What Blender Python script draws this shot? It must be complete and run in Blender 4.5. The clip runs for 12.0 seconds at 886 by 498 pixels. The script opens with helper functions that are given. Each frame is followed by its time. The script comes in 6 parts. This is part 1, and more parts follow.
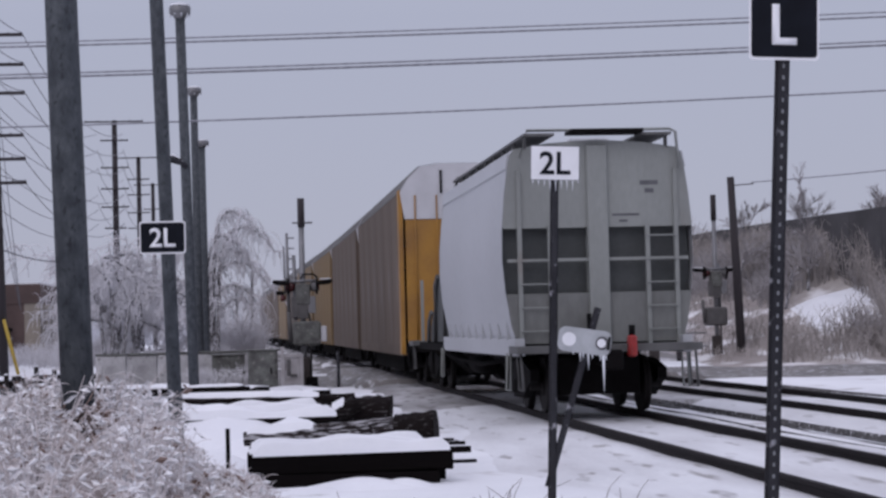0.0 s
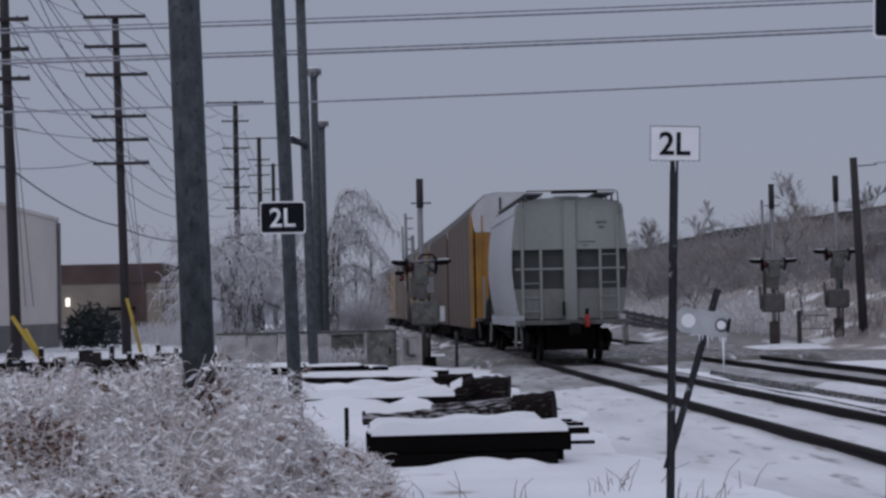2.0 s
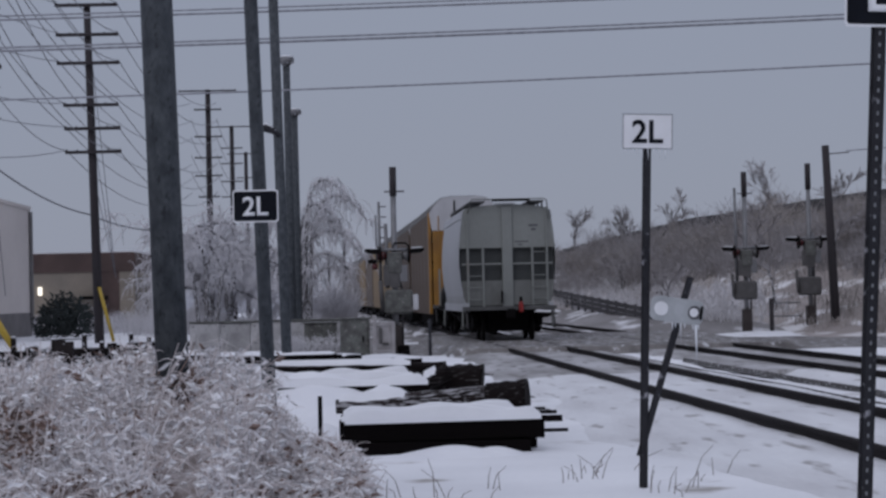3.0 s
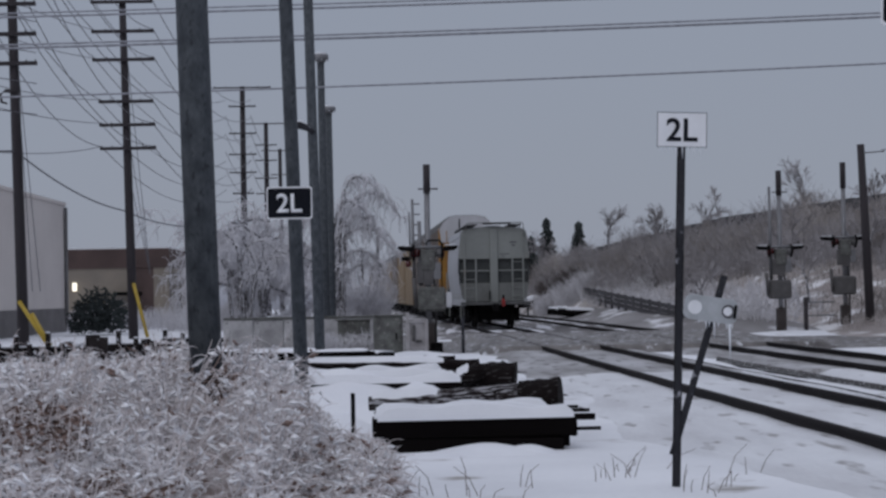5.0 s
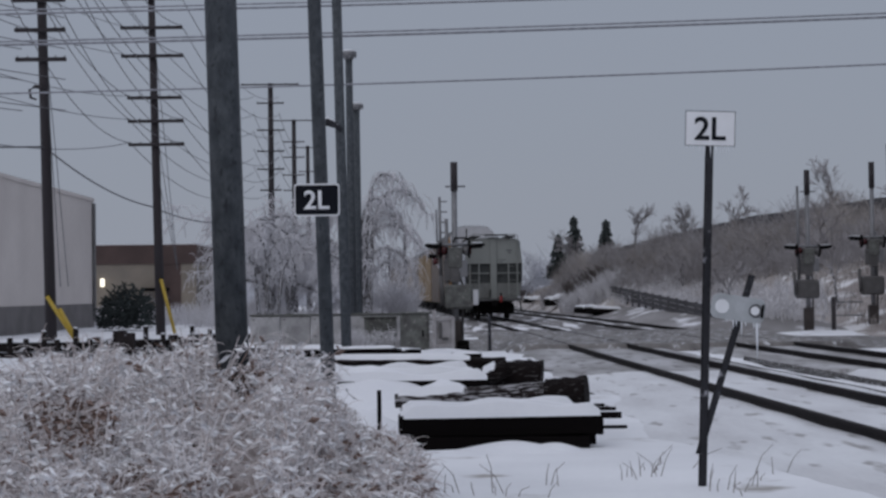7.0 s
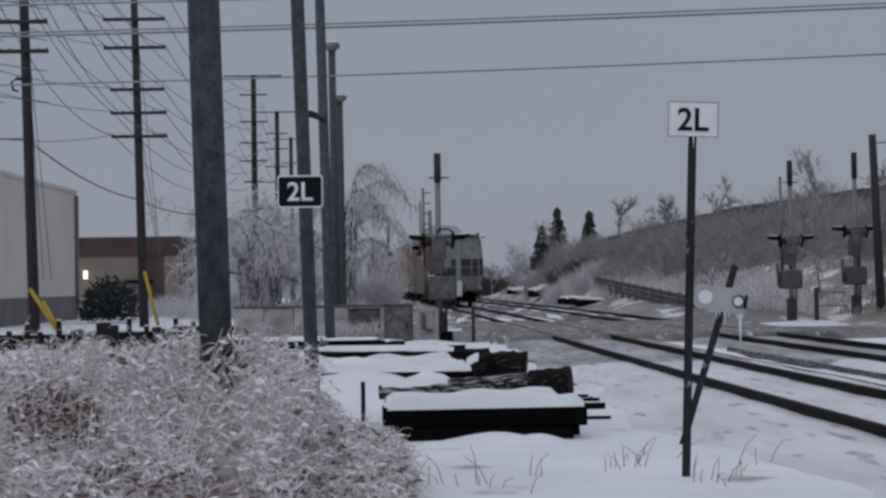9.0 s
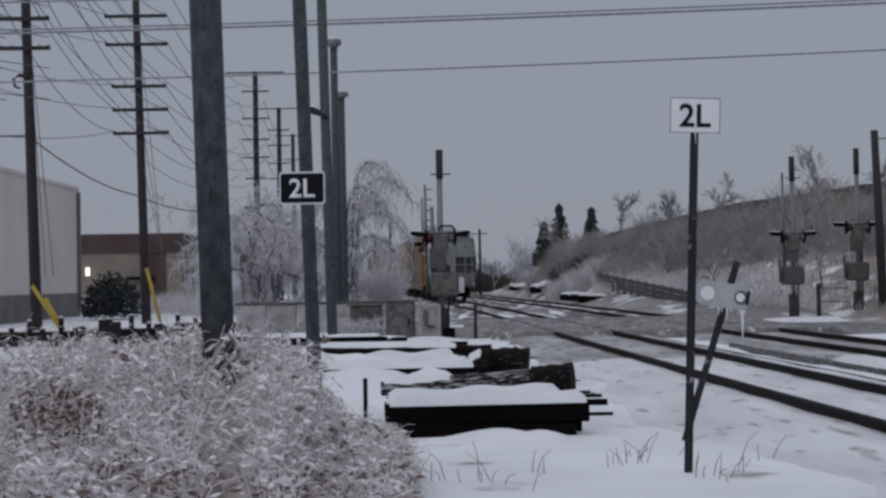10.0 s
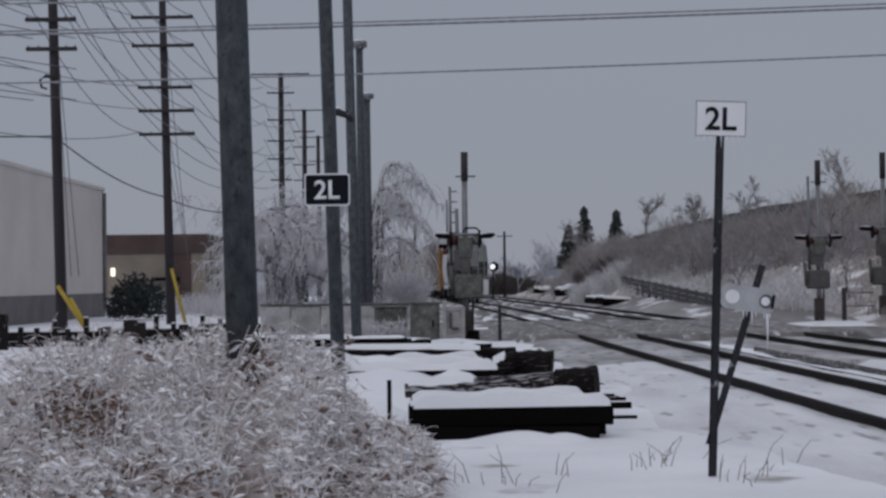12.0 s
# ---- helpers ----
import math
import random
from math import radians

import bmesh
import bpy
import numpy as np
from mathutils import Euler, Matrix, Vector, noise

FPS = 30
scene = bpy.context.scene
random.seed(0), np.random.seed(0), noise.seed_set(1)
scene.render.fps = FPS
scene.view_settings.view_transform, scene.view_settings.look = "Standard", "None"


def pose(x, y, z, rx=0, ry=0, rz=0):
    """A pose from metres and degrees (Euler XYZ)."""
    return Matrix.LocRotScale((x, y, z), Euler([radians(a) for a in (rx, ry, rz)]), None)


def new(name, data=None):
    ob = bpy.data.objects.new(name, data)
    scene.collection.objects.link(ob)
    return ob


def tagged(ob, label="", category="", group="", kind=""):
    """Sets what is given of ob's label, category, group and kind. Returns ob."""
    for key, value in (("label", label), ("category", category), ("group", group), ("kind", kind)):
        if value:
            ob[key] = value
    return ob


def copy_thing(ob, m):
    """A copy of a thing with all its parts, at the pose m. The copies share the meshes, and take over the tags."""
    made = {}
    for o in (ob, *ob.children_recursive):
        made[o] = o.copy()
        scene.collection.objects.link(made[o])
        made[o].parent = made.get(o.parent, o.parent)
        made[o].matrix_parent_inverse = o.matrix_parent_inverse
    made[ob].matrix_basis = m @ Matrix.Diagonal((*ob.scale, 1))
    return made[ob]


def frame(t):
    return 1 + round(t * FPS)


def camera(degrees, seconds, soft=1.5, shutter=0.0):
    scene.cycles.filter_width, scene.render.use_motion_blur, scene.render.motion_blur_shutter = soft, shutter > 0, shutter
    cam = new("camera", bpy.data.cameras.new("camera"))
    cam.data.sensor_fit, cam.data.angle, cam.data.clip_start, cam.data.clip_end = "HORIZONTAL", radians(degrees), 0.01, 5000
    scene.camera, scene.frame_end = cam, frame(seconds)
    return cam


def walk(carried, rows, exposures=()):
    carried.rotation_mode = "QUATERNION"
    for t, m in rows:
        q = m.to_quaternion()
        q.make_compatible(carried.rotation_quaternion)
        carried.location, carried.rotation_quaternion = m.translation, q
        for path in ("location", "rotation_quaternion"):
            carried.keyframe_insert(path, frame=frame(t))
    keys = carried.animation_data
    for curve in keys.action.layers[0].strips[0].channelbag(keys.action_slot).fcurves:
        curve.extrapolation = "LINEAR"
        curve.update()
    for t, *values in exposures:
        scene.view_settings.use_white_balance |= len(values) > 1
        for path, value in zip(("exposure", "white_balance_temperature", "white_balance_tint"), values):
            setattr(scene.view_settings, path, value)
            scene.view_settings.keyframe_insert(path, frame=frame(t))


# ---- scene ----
SECONDS = 12.0
EYE = (0.0, 0.0, 1.58)
cam = camera(25.97, SECONDS, soft=2.7)
walk(cam, [
    (0, pose(*EYE, 92.268, 1.464, -4.813)),
    (0.1, pose(*EYE, 92.426, 1.653, -4.769)),
    (0.2, pose(*EYE, 92.797, 0.889, -4.769)),
    (0.3, pose(*EYE, 92.849, 0.795, -4.734)),
    (0.4, pose(*EYE, 92.256, 0.911, -3.776)),
    (0.5, pose(*EYE, 91.643, 0.844, -3.484)),
    (0.7, pose(*EYE, 91.299, 0.697, -2.617)),
    (1, pose(*EYE, 91.501, 0.879, -1.535)),
    (1.3, pose(*EYE, 91.612, 0.930, -0.997)),
    (1.5, pose(*EYE, 91.745, 1.195, -0.997)),
    (2, pose(*EYE, 91.769, 1.166, -1.287)),
    (2.2, pose(*EYE, 91.343, 1.290, -1.298)),
    (2.5, pose(*EYE, 91.442, 1.473, -1.921)),
    (2.7, pose(*EYE, 91.435, 1.312, -2.117)),
    (4.3, pose(*EYE, 91.234, 1.115, -1.474)),
    (4.5, pose(*EYE, 91.260, 1.105, -1.352)),
    (5, pose(*EYE, 91.348, 1.015, -1.093)),
    (5.5, pose(*EYE, 91.264, 0.984, -1.183)),
    (6, pose(*EYE, 91.385, 1.072, -1.121)),
    (6.5, pose(*EYE, 91.414, 0.901, -0.575)),
    (6.7, pose(*EYE, 91.371, 0.755, -0.362)),
    (8.3, pose(*EYE, 91.171, 0.590, -0.228)),
    (8.5, pose(*EYE, 91.179, 0.881, -0.553)),
    (9, pose(*EYE, 91.025, 0.826, -0.782)),
    (9.5, pose(*EYE, 90.892, 0.776, -0.687)),
    (10, pose(*EYE, 90.918, 0.902, -0.720)),
    (10.5, pose(*EYE, 90.916, 0.838, -0.750)),
    (10.8, pose(*EYE, 90.935, 0.611, -0.505)),
    (11, pose(*EYE, 91.146, 0.664, -0.252)),
    (11.5, pose(*EYE, 91.197, 0.650, -0.112)),
    (12, pose(*EYE, 90.993, 0.604, 0.010)),
], exposures=[(0, 0.54, 6400, 18), (0.5, 0.42, 6350, 16), (1.0, 0.20, 6280, 14), (1.5, 0.07, 6230, 13), (2.5, 0.02, 6220, 13), (4.5, 0.02, 6300, 10), (9.0, 0.0, 6450, 9), (12.0, 0.0, 6550, 9)])

# ---- overcast winter light ----
world = bpy.data.worlds.new("overcast_sky")
scene.world = world
world.use_nodes = True
wn, wl = world.node_tree.nodes, world.node_tree.links
bg = wn["Background"]
sky = wn.new("ShaderNodeTexSky")
sky.sky_type = "NISHITA"
sky.sun_disc = False
sky.sun_elevation = radians(9)
sky.sun_rotation = radians(200)
coord = wn.new("ShaderNodeTexCoord")
sep = wn.new("ShaderNodeSeparateXYZ")
ramp = wn.new("ShaderNodeValToRGB")
ramp.color_ramp.elements[0].position = 0.0
ramp.color_ramp.elements[0].color = (0.283, 0.306, 0.368, 1)
ramp.color_ramp.elements[1].position = 0.75
ramp.color_ramp.elements[1].color = (0.60, 0.625, 0.73, 1)
low = ramp.color_ramp.elements.new(0.16)
low.color = (0.281, 0.308, 0.376, 1)
scale_sky = wn.new("ShaderNodeMix")
scale_sky.data_type = "RGBA"
scale_sky.inputs["Factor"].default_value = 0.997
cl = wn.new("ShaderNodeTexNoise")
cl.inputs["Scale"].default_value = 2.2
cl.inputs["Detail"].default_value = 3
clm = wn.new("ShaderNodeMix")
clm.data_type = "RGBA"
clm.blend_type = "MULTIPLY"
clm.inputs["Factor"].default_value = 0.10
wl.new(coord.outputs["Generated"], sep.inputs[0])
wl.new(coord.outputs["Generated"], cl.inputs["Vector"])
wl.new(sep.outputs["Z"], ramp.inputs[0])
wl.new(sky.outputs[0], scale_sky.inputs[6])
wl.new(ramp.outputs[0], clm.inputs[6])
wl.new(cl.outputs[0], clm.inputs[7])
wl.new(clm.outputs[2], scale_sky.inputs[7])
wl.new(scale_sky.outputs[2], bg.inputs[0])
bg.inputs[1].default_value = 1.0
sun = new("sun", bpy.data.lights.new("sun", "SUN"))
sun.data.energy = 0.43
sun.data.angle = radians(40)
sun.data.color = (1.0, 0.97, 0.93)
sun.matrix_world = pose(0, 0, 40, 50, 0, -30)


# ---- materials ----
def mat(name, color, rough=0.7, metal=0.0, second=None, scale=4.0, detail=5.0, bump=0.2, grain=60.0, contrast=0.35,
        stretch=(1, 1, 1), spots=None, spot_at=0.6, rnd=0.0, spec=0.5):
    """Base colour varied at two scales, with bump; spots: a third colour in patches."""
    m = bpy.data.materials.new(name)
    m.use_nodes = True
    n, l = m.node_tree.nodes, m.node_tree.links
    b = n["Principled BSDF"]
    b.inputs["Roughness"].default_value = rough
    b.inputs["Metallic"].default_value = metal
    b.inputs["Specular IOR Level"].default_value = spec
    tc = n.new("ShaderNodeTexCoord")
    mp = n.new("ShaderNodeMapping")
    mp.inputs["Scale"].default_value = stretch
    l.new(tc.outputs["Object"], mp.inputs[0])
    big = n.new("ShaderNodeTexNoise")
    big.inputs["Scale"].default_value, big.inputs["Detail"].default_value = scale, detail
    l.new(mp.outputs[0], big.inputs["Vector"])
    fine = n.new("ShaderNodeTexNoise")
    fine.inputs["Scale"].default_value, fine.inputs["Detail"].default_value = grain, 4
    l.new(mp.outputs[0], fine.inputs["Vector"])
    second = second or [c * (1 - contrast) for c in color]
    cr = n.new("ShaderNodeValToRGB")
    cr.color_ramp.elements[0].position, cr.color_ramp.elements[1].position = 0.33, 0.67
    cr.color_ramp.elements[0].color, cr.color_ramp.elements[1].color = (*second, 1), (*color, 1)
    l.new(big.outputs[0], cr.inputs[0])
    out = cr.outputs[0]
    if spots:
        sp = n.new("ShaderNodeTexNoise")
        sp.inputs["Scale"].default_value, sp.inputs["Detail"].default_value = scale * 2.7, 6
        l.new(mp.outputs[0], sp.inputs["Vector"])
        sr = n.new("ShaderNodeValToRGB")
        sr.color_ramp.elements[0].position, sr.color_ramp.elements[1].position = spot_at - 0.05, spot_at + 0.05
        l.new(sp.outputs[0], sr.inputs[0])
        mx = n.new("ShaderNodeMix")
        mx.data_type = "RGBA"
        l.new(sr.outputs[0], mx.inputs[0])
        l.new(out, mx.inputs[6])
        mx.inputs[7].default_value = (*spots, 1)
        out = mx.outputs[2]
    gm = n.new("ShaderNodeMix")
    gm.data_type, gm.blend_type = "RGBA", "OVERLAY"
    gm.inputs[0].default_value = contrast * 0.7
    l.new(out, gm.inputs[6])
    l.new(fine.outputs[0], gm.inputs[7])
    out = gm.outputs[2]
    if rnd:
        oi = n.new("ShaderNodeObjectInfo")
        hv = n.new("ShaderNodeHueSaturation")
        ma = n.new("ShaderNodeMapRange")
        ma.inputs[3].default_value, ma.inputs[4].default_value = 1 - rnd, 1 + rnd
        l.new(oi.outputs["Random"], ma.inputs[0])
        l.new(ma.outputs[0], hv.inputs["Value"])
        l.new(out, hv.inputs["Color"])
        out = hv.outputs[0]
    l.new(out, b.inputs["Base Color"])
    bp = n.new("ShaderNodeBump")
    bp.inputs["Strength"].default_value = bump
    bp.inputs["Distance"].default_value = 0.02
    l.new(fine.outputs[0], bp.inputs["Height"])
    l.new(bp.outputs[0], b.inputs["Normal"])
    return m


SNOW = mat("snow", (0.76, 0.77, 0.80), 0.6, second=(0.70, 0.71, 0.75), scale=1.5, bump=0.25, grain=25, contrast=0.1)
GROUND = mat("snowy_ground", (0.80, 0.81, 0.84), 0.65, second=(0.66, 0.67, 0.70), scale=0.35, bump=0.6, grain=13, contrast=0.2,
             spots=(0.30, 0.28, 0.26), spot_at=0.665)
TRODDEN = mat("trodden_snow", (0.19, 0.177, 0.17), 0.7, second=(0.07, 0.063, 0.062), scale=1.6, bump=0.3, grain=8, contrast=0.3,
              spots=(0.56, 0.57, 0.60), spot_at=0.62, stretch=(1, 0.4, 1))
NEARBED = mat("snowy_trackbed", (0.70, 0.71, 0.735), 0.65, second=(0.54, 0.54, 0.56), scale=0.9, bump=0.7, grain=12, contrast=0.22,
              spots=(0.30, 0.29, 0.29), spot_at=0.64, stretch=(1.6, 0.35, 1))
BED = mat("icy_trackbed", (0.44, 0.435, 0.45), 0.6, second=(0.20, 0.192, 0.19), scale=0.9, bump=0.5, grain=7, contrast=0.2,
          spots=(0.13, 0.12, 0.115), spot_at=0.60, stretch=(1.6, 0.35, 1))
FARGRD = mat("far_dirty_snow", (0.27, 0.258, 0.26), 0.8, second=(0.125, 0.115, 0.112), scale=0.25, bump=0.5, grain=2.5, contrast=0.3, spots=(0.68, 0.68, 0.71), spot_at=0.60,
             stretch=(1, 0.3, 1))
FARBED = mat("far_dirty_trackbed", (0.16, 0.15, 0.15), 0.8, second=(0.075, 0.068, 0.068), scale=0.5, bump=0.5, grain=5, contrast=0.3, spots=(0.70, 0.70, 0.73), spot_at=0.55,
             stretch=(1.4, 0.12, 1))
HILL = mat("frosted_brown_grass", (0.42, 0.39, 0.37), 0.9, second=(0.24, 0.21, 0.20), scale=0.22, bump=0.8, grain=3.0, contrast=0.4,
           spots=(0.66, 0.65, 0.66), spot_at=0.56)
RAIL = mat("rusty_rail_steel", (0.016, 0.013, 0.014), 0.75, 0.0, spec=0.12, scale=3, bump=0.3, grain=40)
TIE = mat("creosote_tie_wood", (0.0062, 0.0048, 0.0048), 0.85, spec=0.06, scale=2, stretch=(0.3, 4, 4), bump=0.5, grain=30, rnd=0.3)
LOG = mat("dark_wet_log_wood", (0.010, 0.007, 0.0066), 0.8, spec=0.1, scale=3, stretch=(0.3, 5, 5), bump=0.6, grain=30, spots=(0.07, 0.065, 0.065), spot_at=0.64)
GALV = mat("weathered_galvanised_steel", (0.086, 0.095, 0.104), 0.75, 0.0, spec=0.2, second=(0.046, 0.052, 0.060), scale=11, bump=0.2, grain=45, contrast=0.5,
           stretch=(1, 1, 0.6), spots=(0.036, 0.040, 0.046), spot_at=0.62)
POSTSTEEL = mat("dark_post_steel", (0.034, 0.034, 0.040), 0.7, 0.0, spec=0.15, scale=4, bump=0.3, grain=30, spots=(0.30, 0.30, 0.33), spot_at=0.67)
POLEWOOD = mat("grey_brown_pole_wood", (0.036, 0.030, 0.034), 0.85, scale=1.5, stretch=(4, 4, 0.3), bump=0.5, grain=20)
SIGNBLACK = mat("black_sign_sheet", (0.007, 0.0085, 0.014), 0.6, spec=0.12, scale=6, bump=0.05)
SIGNWHITE = mat("white_sign_sheet", (0.78, 0.79, 0.82), 0.5, scale=6, bump=0.08, contrast=0.08)
ICE = mat("milky_ice", (0.72, 0.75, 0.80), 0.15, scale=8, bump=0.2, contrast=0.1)
# hopper ends and fittings: a darker grey than the side shell
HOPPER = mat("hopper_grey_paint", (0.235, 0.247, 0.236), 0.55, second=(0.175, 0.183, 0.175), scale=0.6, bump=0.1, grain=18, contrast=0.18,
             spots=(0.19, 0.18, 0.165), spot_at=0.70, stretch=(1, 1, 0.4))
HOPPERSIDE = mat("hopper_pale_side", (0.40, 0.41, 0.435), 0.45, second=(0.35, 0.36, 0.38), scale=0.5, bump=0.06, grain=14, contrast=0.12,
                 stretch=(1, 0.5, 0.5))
# near black: the shade under the wagons is painted into this steel
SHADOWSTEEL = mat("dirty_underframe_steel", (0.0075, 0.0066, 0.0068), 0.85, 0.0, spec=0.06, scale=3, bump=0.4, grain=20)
# grey darkened to carry the shade on the hopper's slope sheets
SHADEDBAY = mat("grey_recess_paint", (0.05, 0.055, 0.055), 0.6, scale=1.2, bump=0.2, grain=16)
OCHRE = mat("dirty_ochre_panel", (0.19, 0.115, 0.035), 0.65, second=(0.12, 0.075, 0.03), scale=0.7, bump=0.1, grain=10, contrast=0.25, stretch=(1, 1, 0.3))
FRAMEPAINT = mat("dull_white_frame_paint", (0.33, 0.315, 0.32), 0.6, second=(0.22, 0.205, 0.205), scale=4, bump=0.2, contrast=0.25)
OLDTIE = mat("weathered_tie_wood", (0.022, 0.018, 0.018), 0.85, spec=0.1, scale=3, bump=0.5, grain=25, rnd=0.3, spots=(0.30, 0.30, 0.32), spot_at=0.66)
YELLOW = mat("railcar_yellow", (0.33, 0.16, 0.02), 0.55, second=(0.21, 0.10, 0.022), scale=0.9, bump=0.1, grain=10, contrast=0.2)
BROWNPANEL = mat("dirty_galvanised_panel", (0.105, 0.076, 0.055), 0.75, 0.0, second=(0.068, 0.046, 0.033), scale=0.45, bump=0.15, grain=10,
                 contrast=0.25, stretch=(1, 1, 0.25), spots=(0.145, 0.115, 0.10), spot_at=0.66)
RACKROOF = mat("galvanised_roof", (0.19, 0.19, 0.195), 0.7, 0.0, scale=1, bump=0.1, contrast=0.15)
WHITEPAINT = mat("white_end_paint", (0.50, 0.50, 0.525), 0.5, scale=1.5, bump=0.1, contrast=0.15)
RED = mat("red_plastic", (0.30, 0.018, 0.016), 0.4, scale=5, bump=0.05)
BOXGREY = mat("cabinet_grey_paint", (0.17, 0.17, 0.175), 0.6, second=(0.12, 0.115, 0.115), scale=2, bump=0.1, contrast=0.2)
ALU = mat("dull_aluminium", (0.21, 0.21, 0.22), 0.5, 0.5, scale=3, bump=0.1, contrast=0.25)
MARKER = mat("iced_marker_plate", (0.42, 0.44, 0.46), 0.3, scale=6, bump=0.2, contrast=0.2)
FENCE = mat("dark_weathered_boards", (0.075, 0.072, 0.08), 0.85, scale=1.2, bump=0.3, grain=10, contrast=0.4, rnd=0.2)
BLACK = mat("black_paint", (0.005, 0.0045, 0.005), 0.7, spec=0.08, scale=5, bump=0.1)


# ---- mesh helpers ----
def part(name, bm, material, parent=None, label=""):
    me = bpy.data.meshes.new(name)
    bm.to_mesh(me)
    bm.free()
    mats = material if isinstance(material, (list, tuple)) else [material]
    for mm in mats:
        me.materials.append(mm)
    ob = new(name, me)
    ob.parent = parent
    if label:
        ob["label"] = label
    return ob


def empty(name, m=None):
    e = new(name)
    e.empty_display_size = 0.2
    if m is not None:
        e.matrix_basis = m
    return e


def box(bm, x0, x1, y0, y1, z0, z1, m=None, bevel=0.0):
    r = bmesh.ops.create_cube(bm, size=1.0)
    vs = r["verts"]
    t = Matrix.Translation(((x0 + x1) / 2, (y0 + y1) / 2, (z0 + z1) / 2)) @ Matrix.Diagonal((x1 - x0, y1 - y0, z1 - z0, 1))
    bmesh.ops.transform(bm, matrix=(m @ t) if m else t, verts=vs)
    if bevel:
        es = list({e for v in vs for e in v.link_edges})
        bmesh.ops.bevel(bm, geom=es, offset=bevel, segments=1, affect="EDGES")
    return vs


def boxed(*a, **k):
    bm = bmesh.new()
    box(bm, *a, **k)
    return bm


def tube(bm, pts, radii, sides=8, cap=True):
    """A round tube through points, a radius at each."""
    pts = [Vector(p) for p in pts]
    if not isinstance(radii, (list, tuple)):
        radii = [radii] * len(pts)
    rings = []
    for i, p in enumerate(pts):
        d = (pts[min(i + 1, len(pts) - 1)] - pts[max(i - 1, 0)]).normalized()
        a = d.cross(Vector((0, 0, 1)) if abs(d.z) < 0.9 else Vector((1, 0, 0))).normalized()
        b = d.cross(a)
        rings.append([bm.verts.new(p + (a * math.cos(u) + b * math.sin(u)) * radii[i])
                      for u in (2 * math.pi * k / sides for k in range(sides))])
    for r, s in zip(rings, rings[1:]):
        for k in range(sides):
            f = bm.faces.new((r[k], r[(k + 1) % sides], s[(k + 1) % sides], s[k]))
            f.smooth = sides > 5
    if cap and sides > 2:
        bm.faces.new(rings[0][::-1])
        bm.faces.new(rings[-1])
    return bm


def tubed(pts, radii, sides=8):
    bm = bmesh.new()
    tube(bm, pts, radii, sides)
    bmesh.ops.recalc_face_normals(bm, faces=bm.faces)
    return bm


def prism(bm, outline, axis, a, b):
    """An outline of (u, v) pairs drawn out along axis from a to b."""
    def at(u, v, w):
        return {"x": (w, u, v), "y": (u, w, v), "z": (u, v, w)}[axis]
    f0 = [bm.verts.new(at(u, v, a)) for u, v in outline]
    f1 = [bm.verts.new(at(u, v, b)) for u, v in outline]
    n = len(outline)
    fs = [bm.faces.new(f0), bm.faces.new(f1[::-1])]
    fs += [bm.faces.new((f0[i], f1[i], f1[(i + 1) % n], f0[(i + 1) % n])) for i in range(n)]
    bmesh.ops.recalc_face_normals(bm, faces=fs)
    return bm


def spline(knots, t):
    """Smooth curve through (t, value) knots (Catmull-Rom on uneven steps), straight beyond the ends."""
    n = len(knots)

    def slope(i):
        if i == 0:
            return (knots[1][1] - knots[0][1]) / (knots[1][0] - knots[0][0])
        if i == n - 1:
            return (knots[-1][1] - knots[-2][1]) / (knots[-1][0] - knots[-2][0])
        return (knots[i + 1][1] - knots[i - 1][1]) / (knots[i + 1][0] - knots[i - 1][0])
    if t <= knots[0][0]:
        return knots[0][1] + slope(0) * (t - knots[0][0])
    if t >= knots[-1][0]:
        return knots[-1][1] + slope(n - 1) * (t - knots[-1][0])
    i = max(k for k in range(n - 1) if knots[k][0] <= t)
    (t0, v0), (t1, v1) = knots[i], knots[i + 1]
    h, u = t1 - t0, (t - t0) / (t1 - t0)
    return ((2 * u**3 - 3 * u**2 + 1) * v0 + (u**3 - 2 * u**2 + u) * h * slope(i)
            + (-2 * u**3 + 3 * u**2) * v1 + (u**3 - u**2) * h * slope(i + 1))


# ---- the line of the railway: x of the first track's middle at each y ----
LINE = [(-60, 7.55), (0, 5.65), (20, 5.02), (45, 4.35), (66, 3.88), (91, 3.24), (109, 2.62), (124, 2.06), (135, 1.70), (150, 1.2), (170, 0.5), (190, -0.3),
        (230, -2.2), (280, -5.5), (340, -11), (420, -22)]
# the bank's foot runs beside the line and leaves it further out
BANK = [(-60, 7.55), (0, 5.65), (20, 5.02), (45, 4.35), (66, 3.95), (91, 3.42), (114, 2.6), (134, 1.75), (150, 1.2), (190, 0.3), (240, -4.0)]
RAIL_TOP = 0.20


def line_x(y, off=0.0):
    s = (spline(LINE, y + 0.5) - spline(LINE, y - 0.5))
    return spline(LINE, y) + off * math.sqrt(1 + s * s)


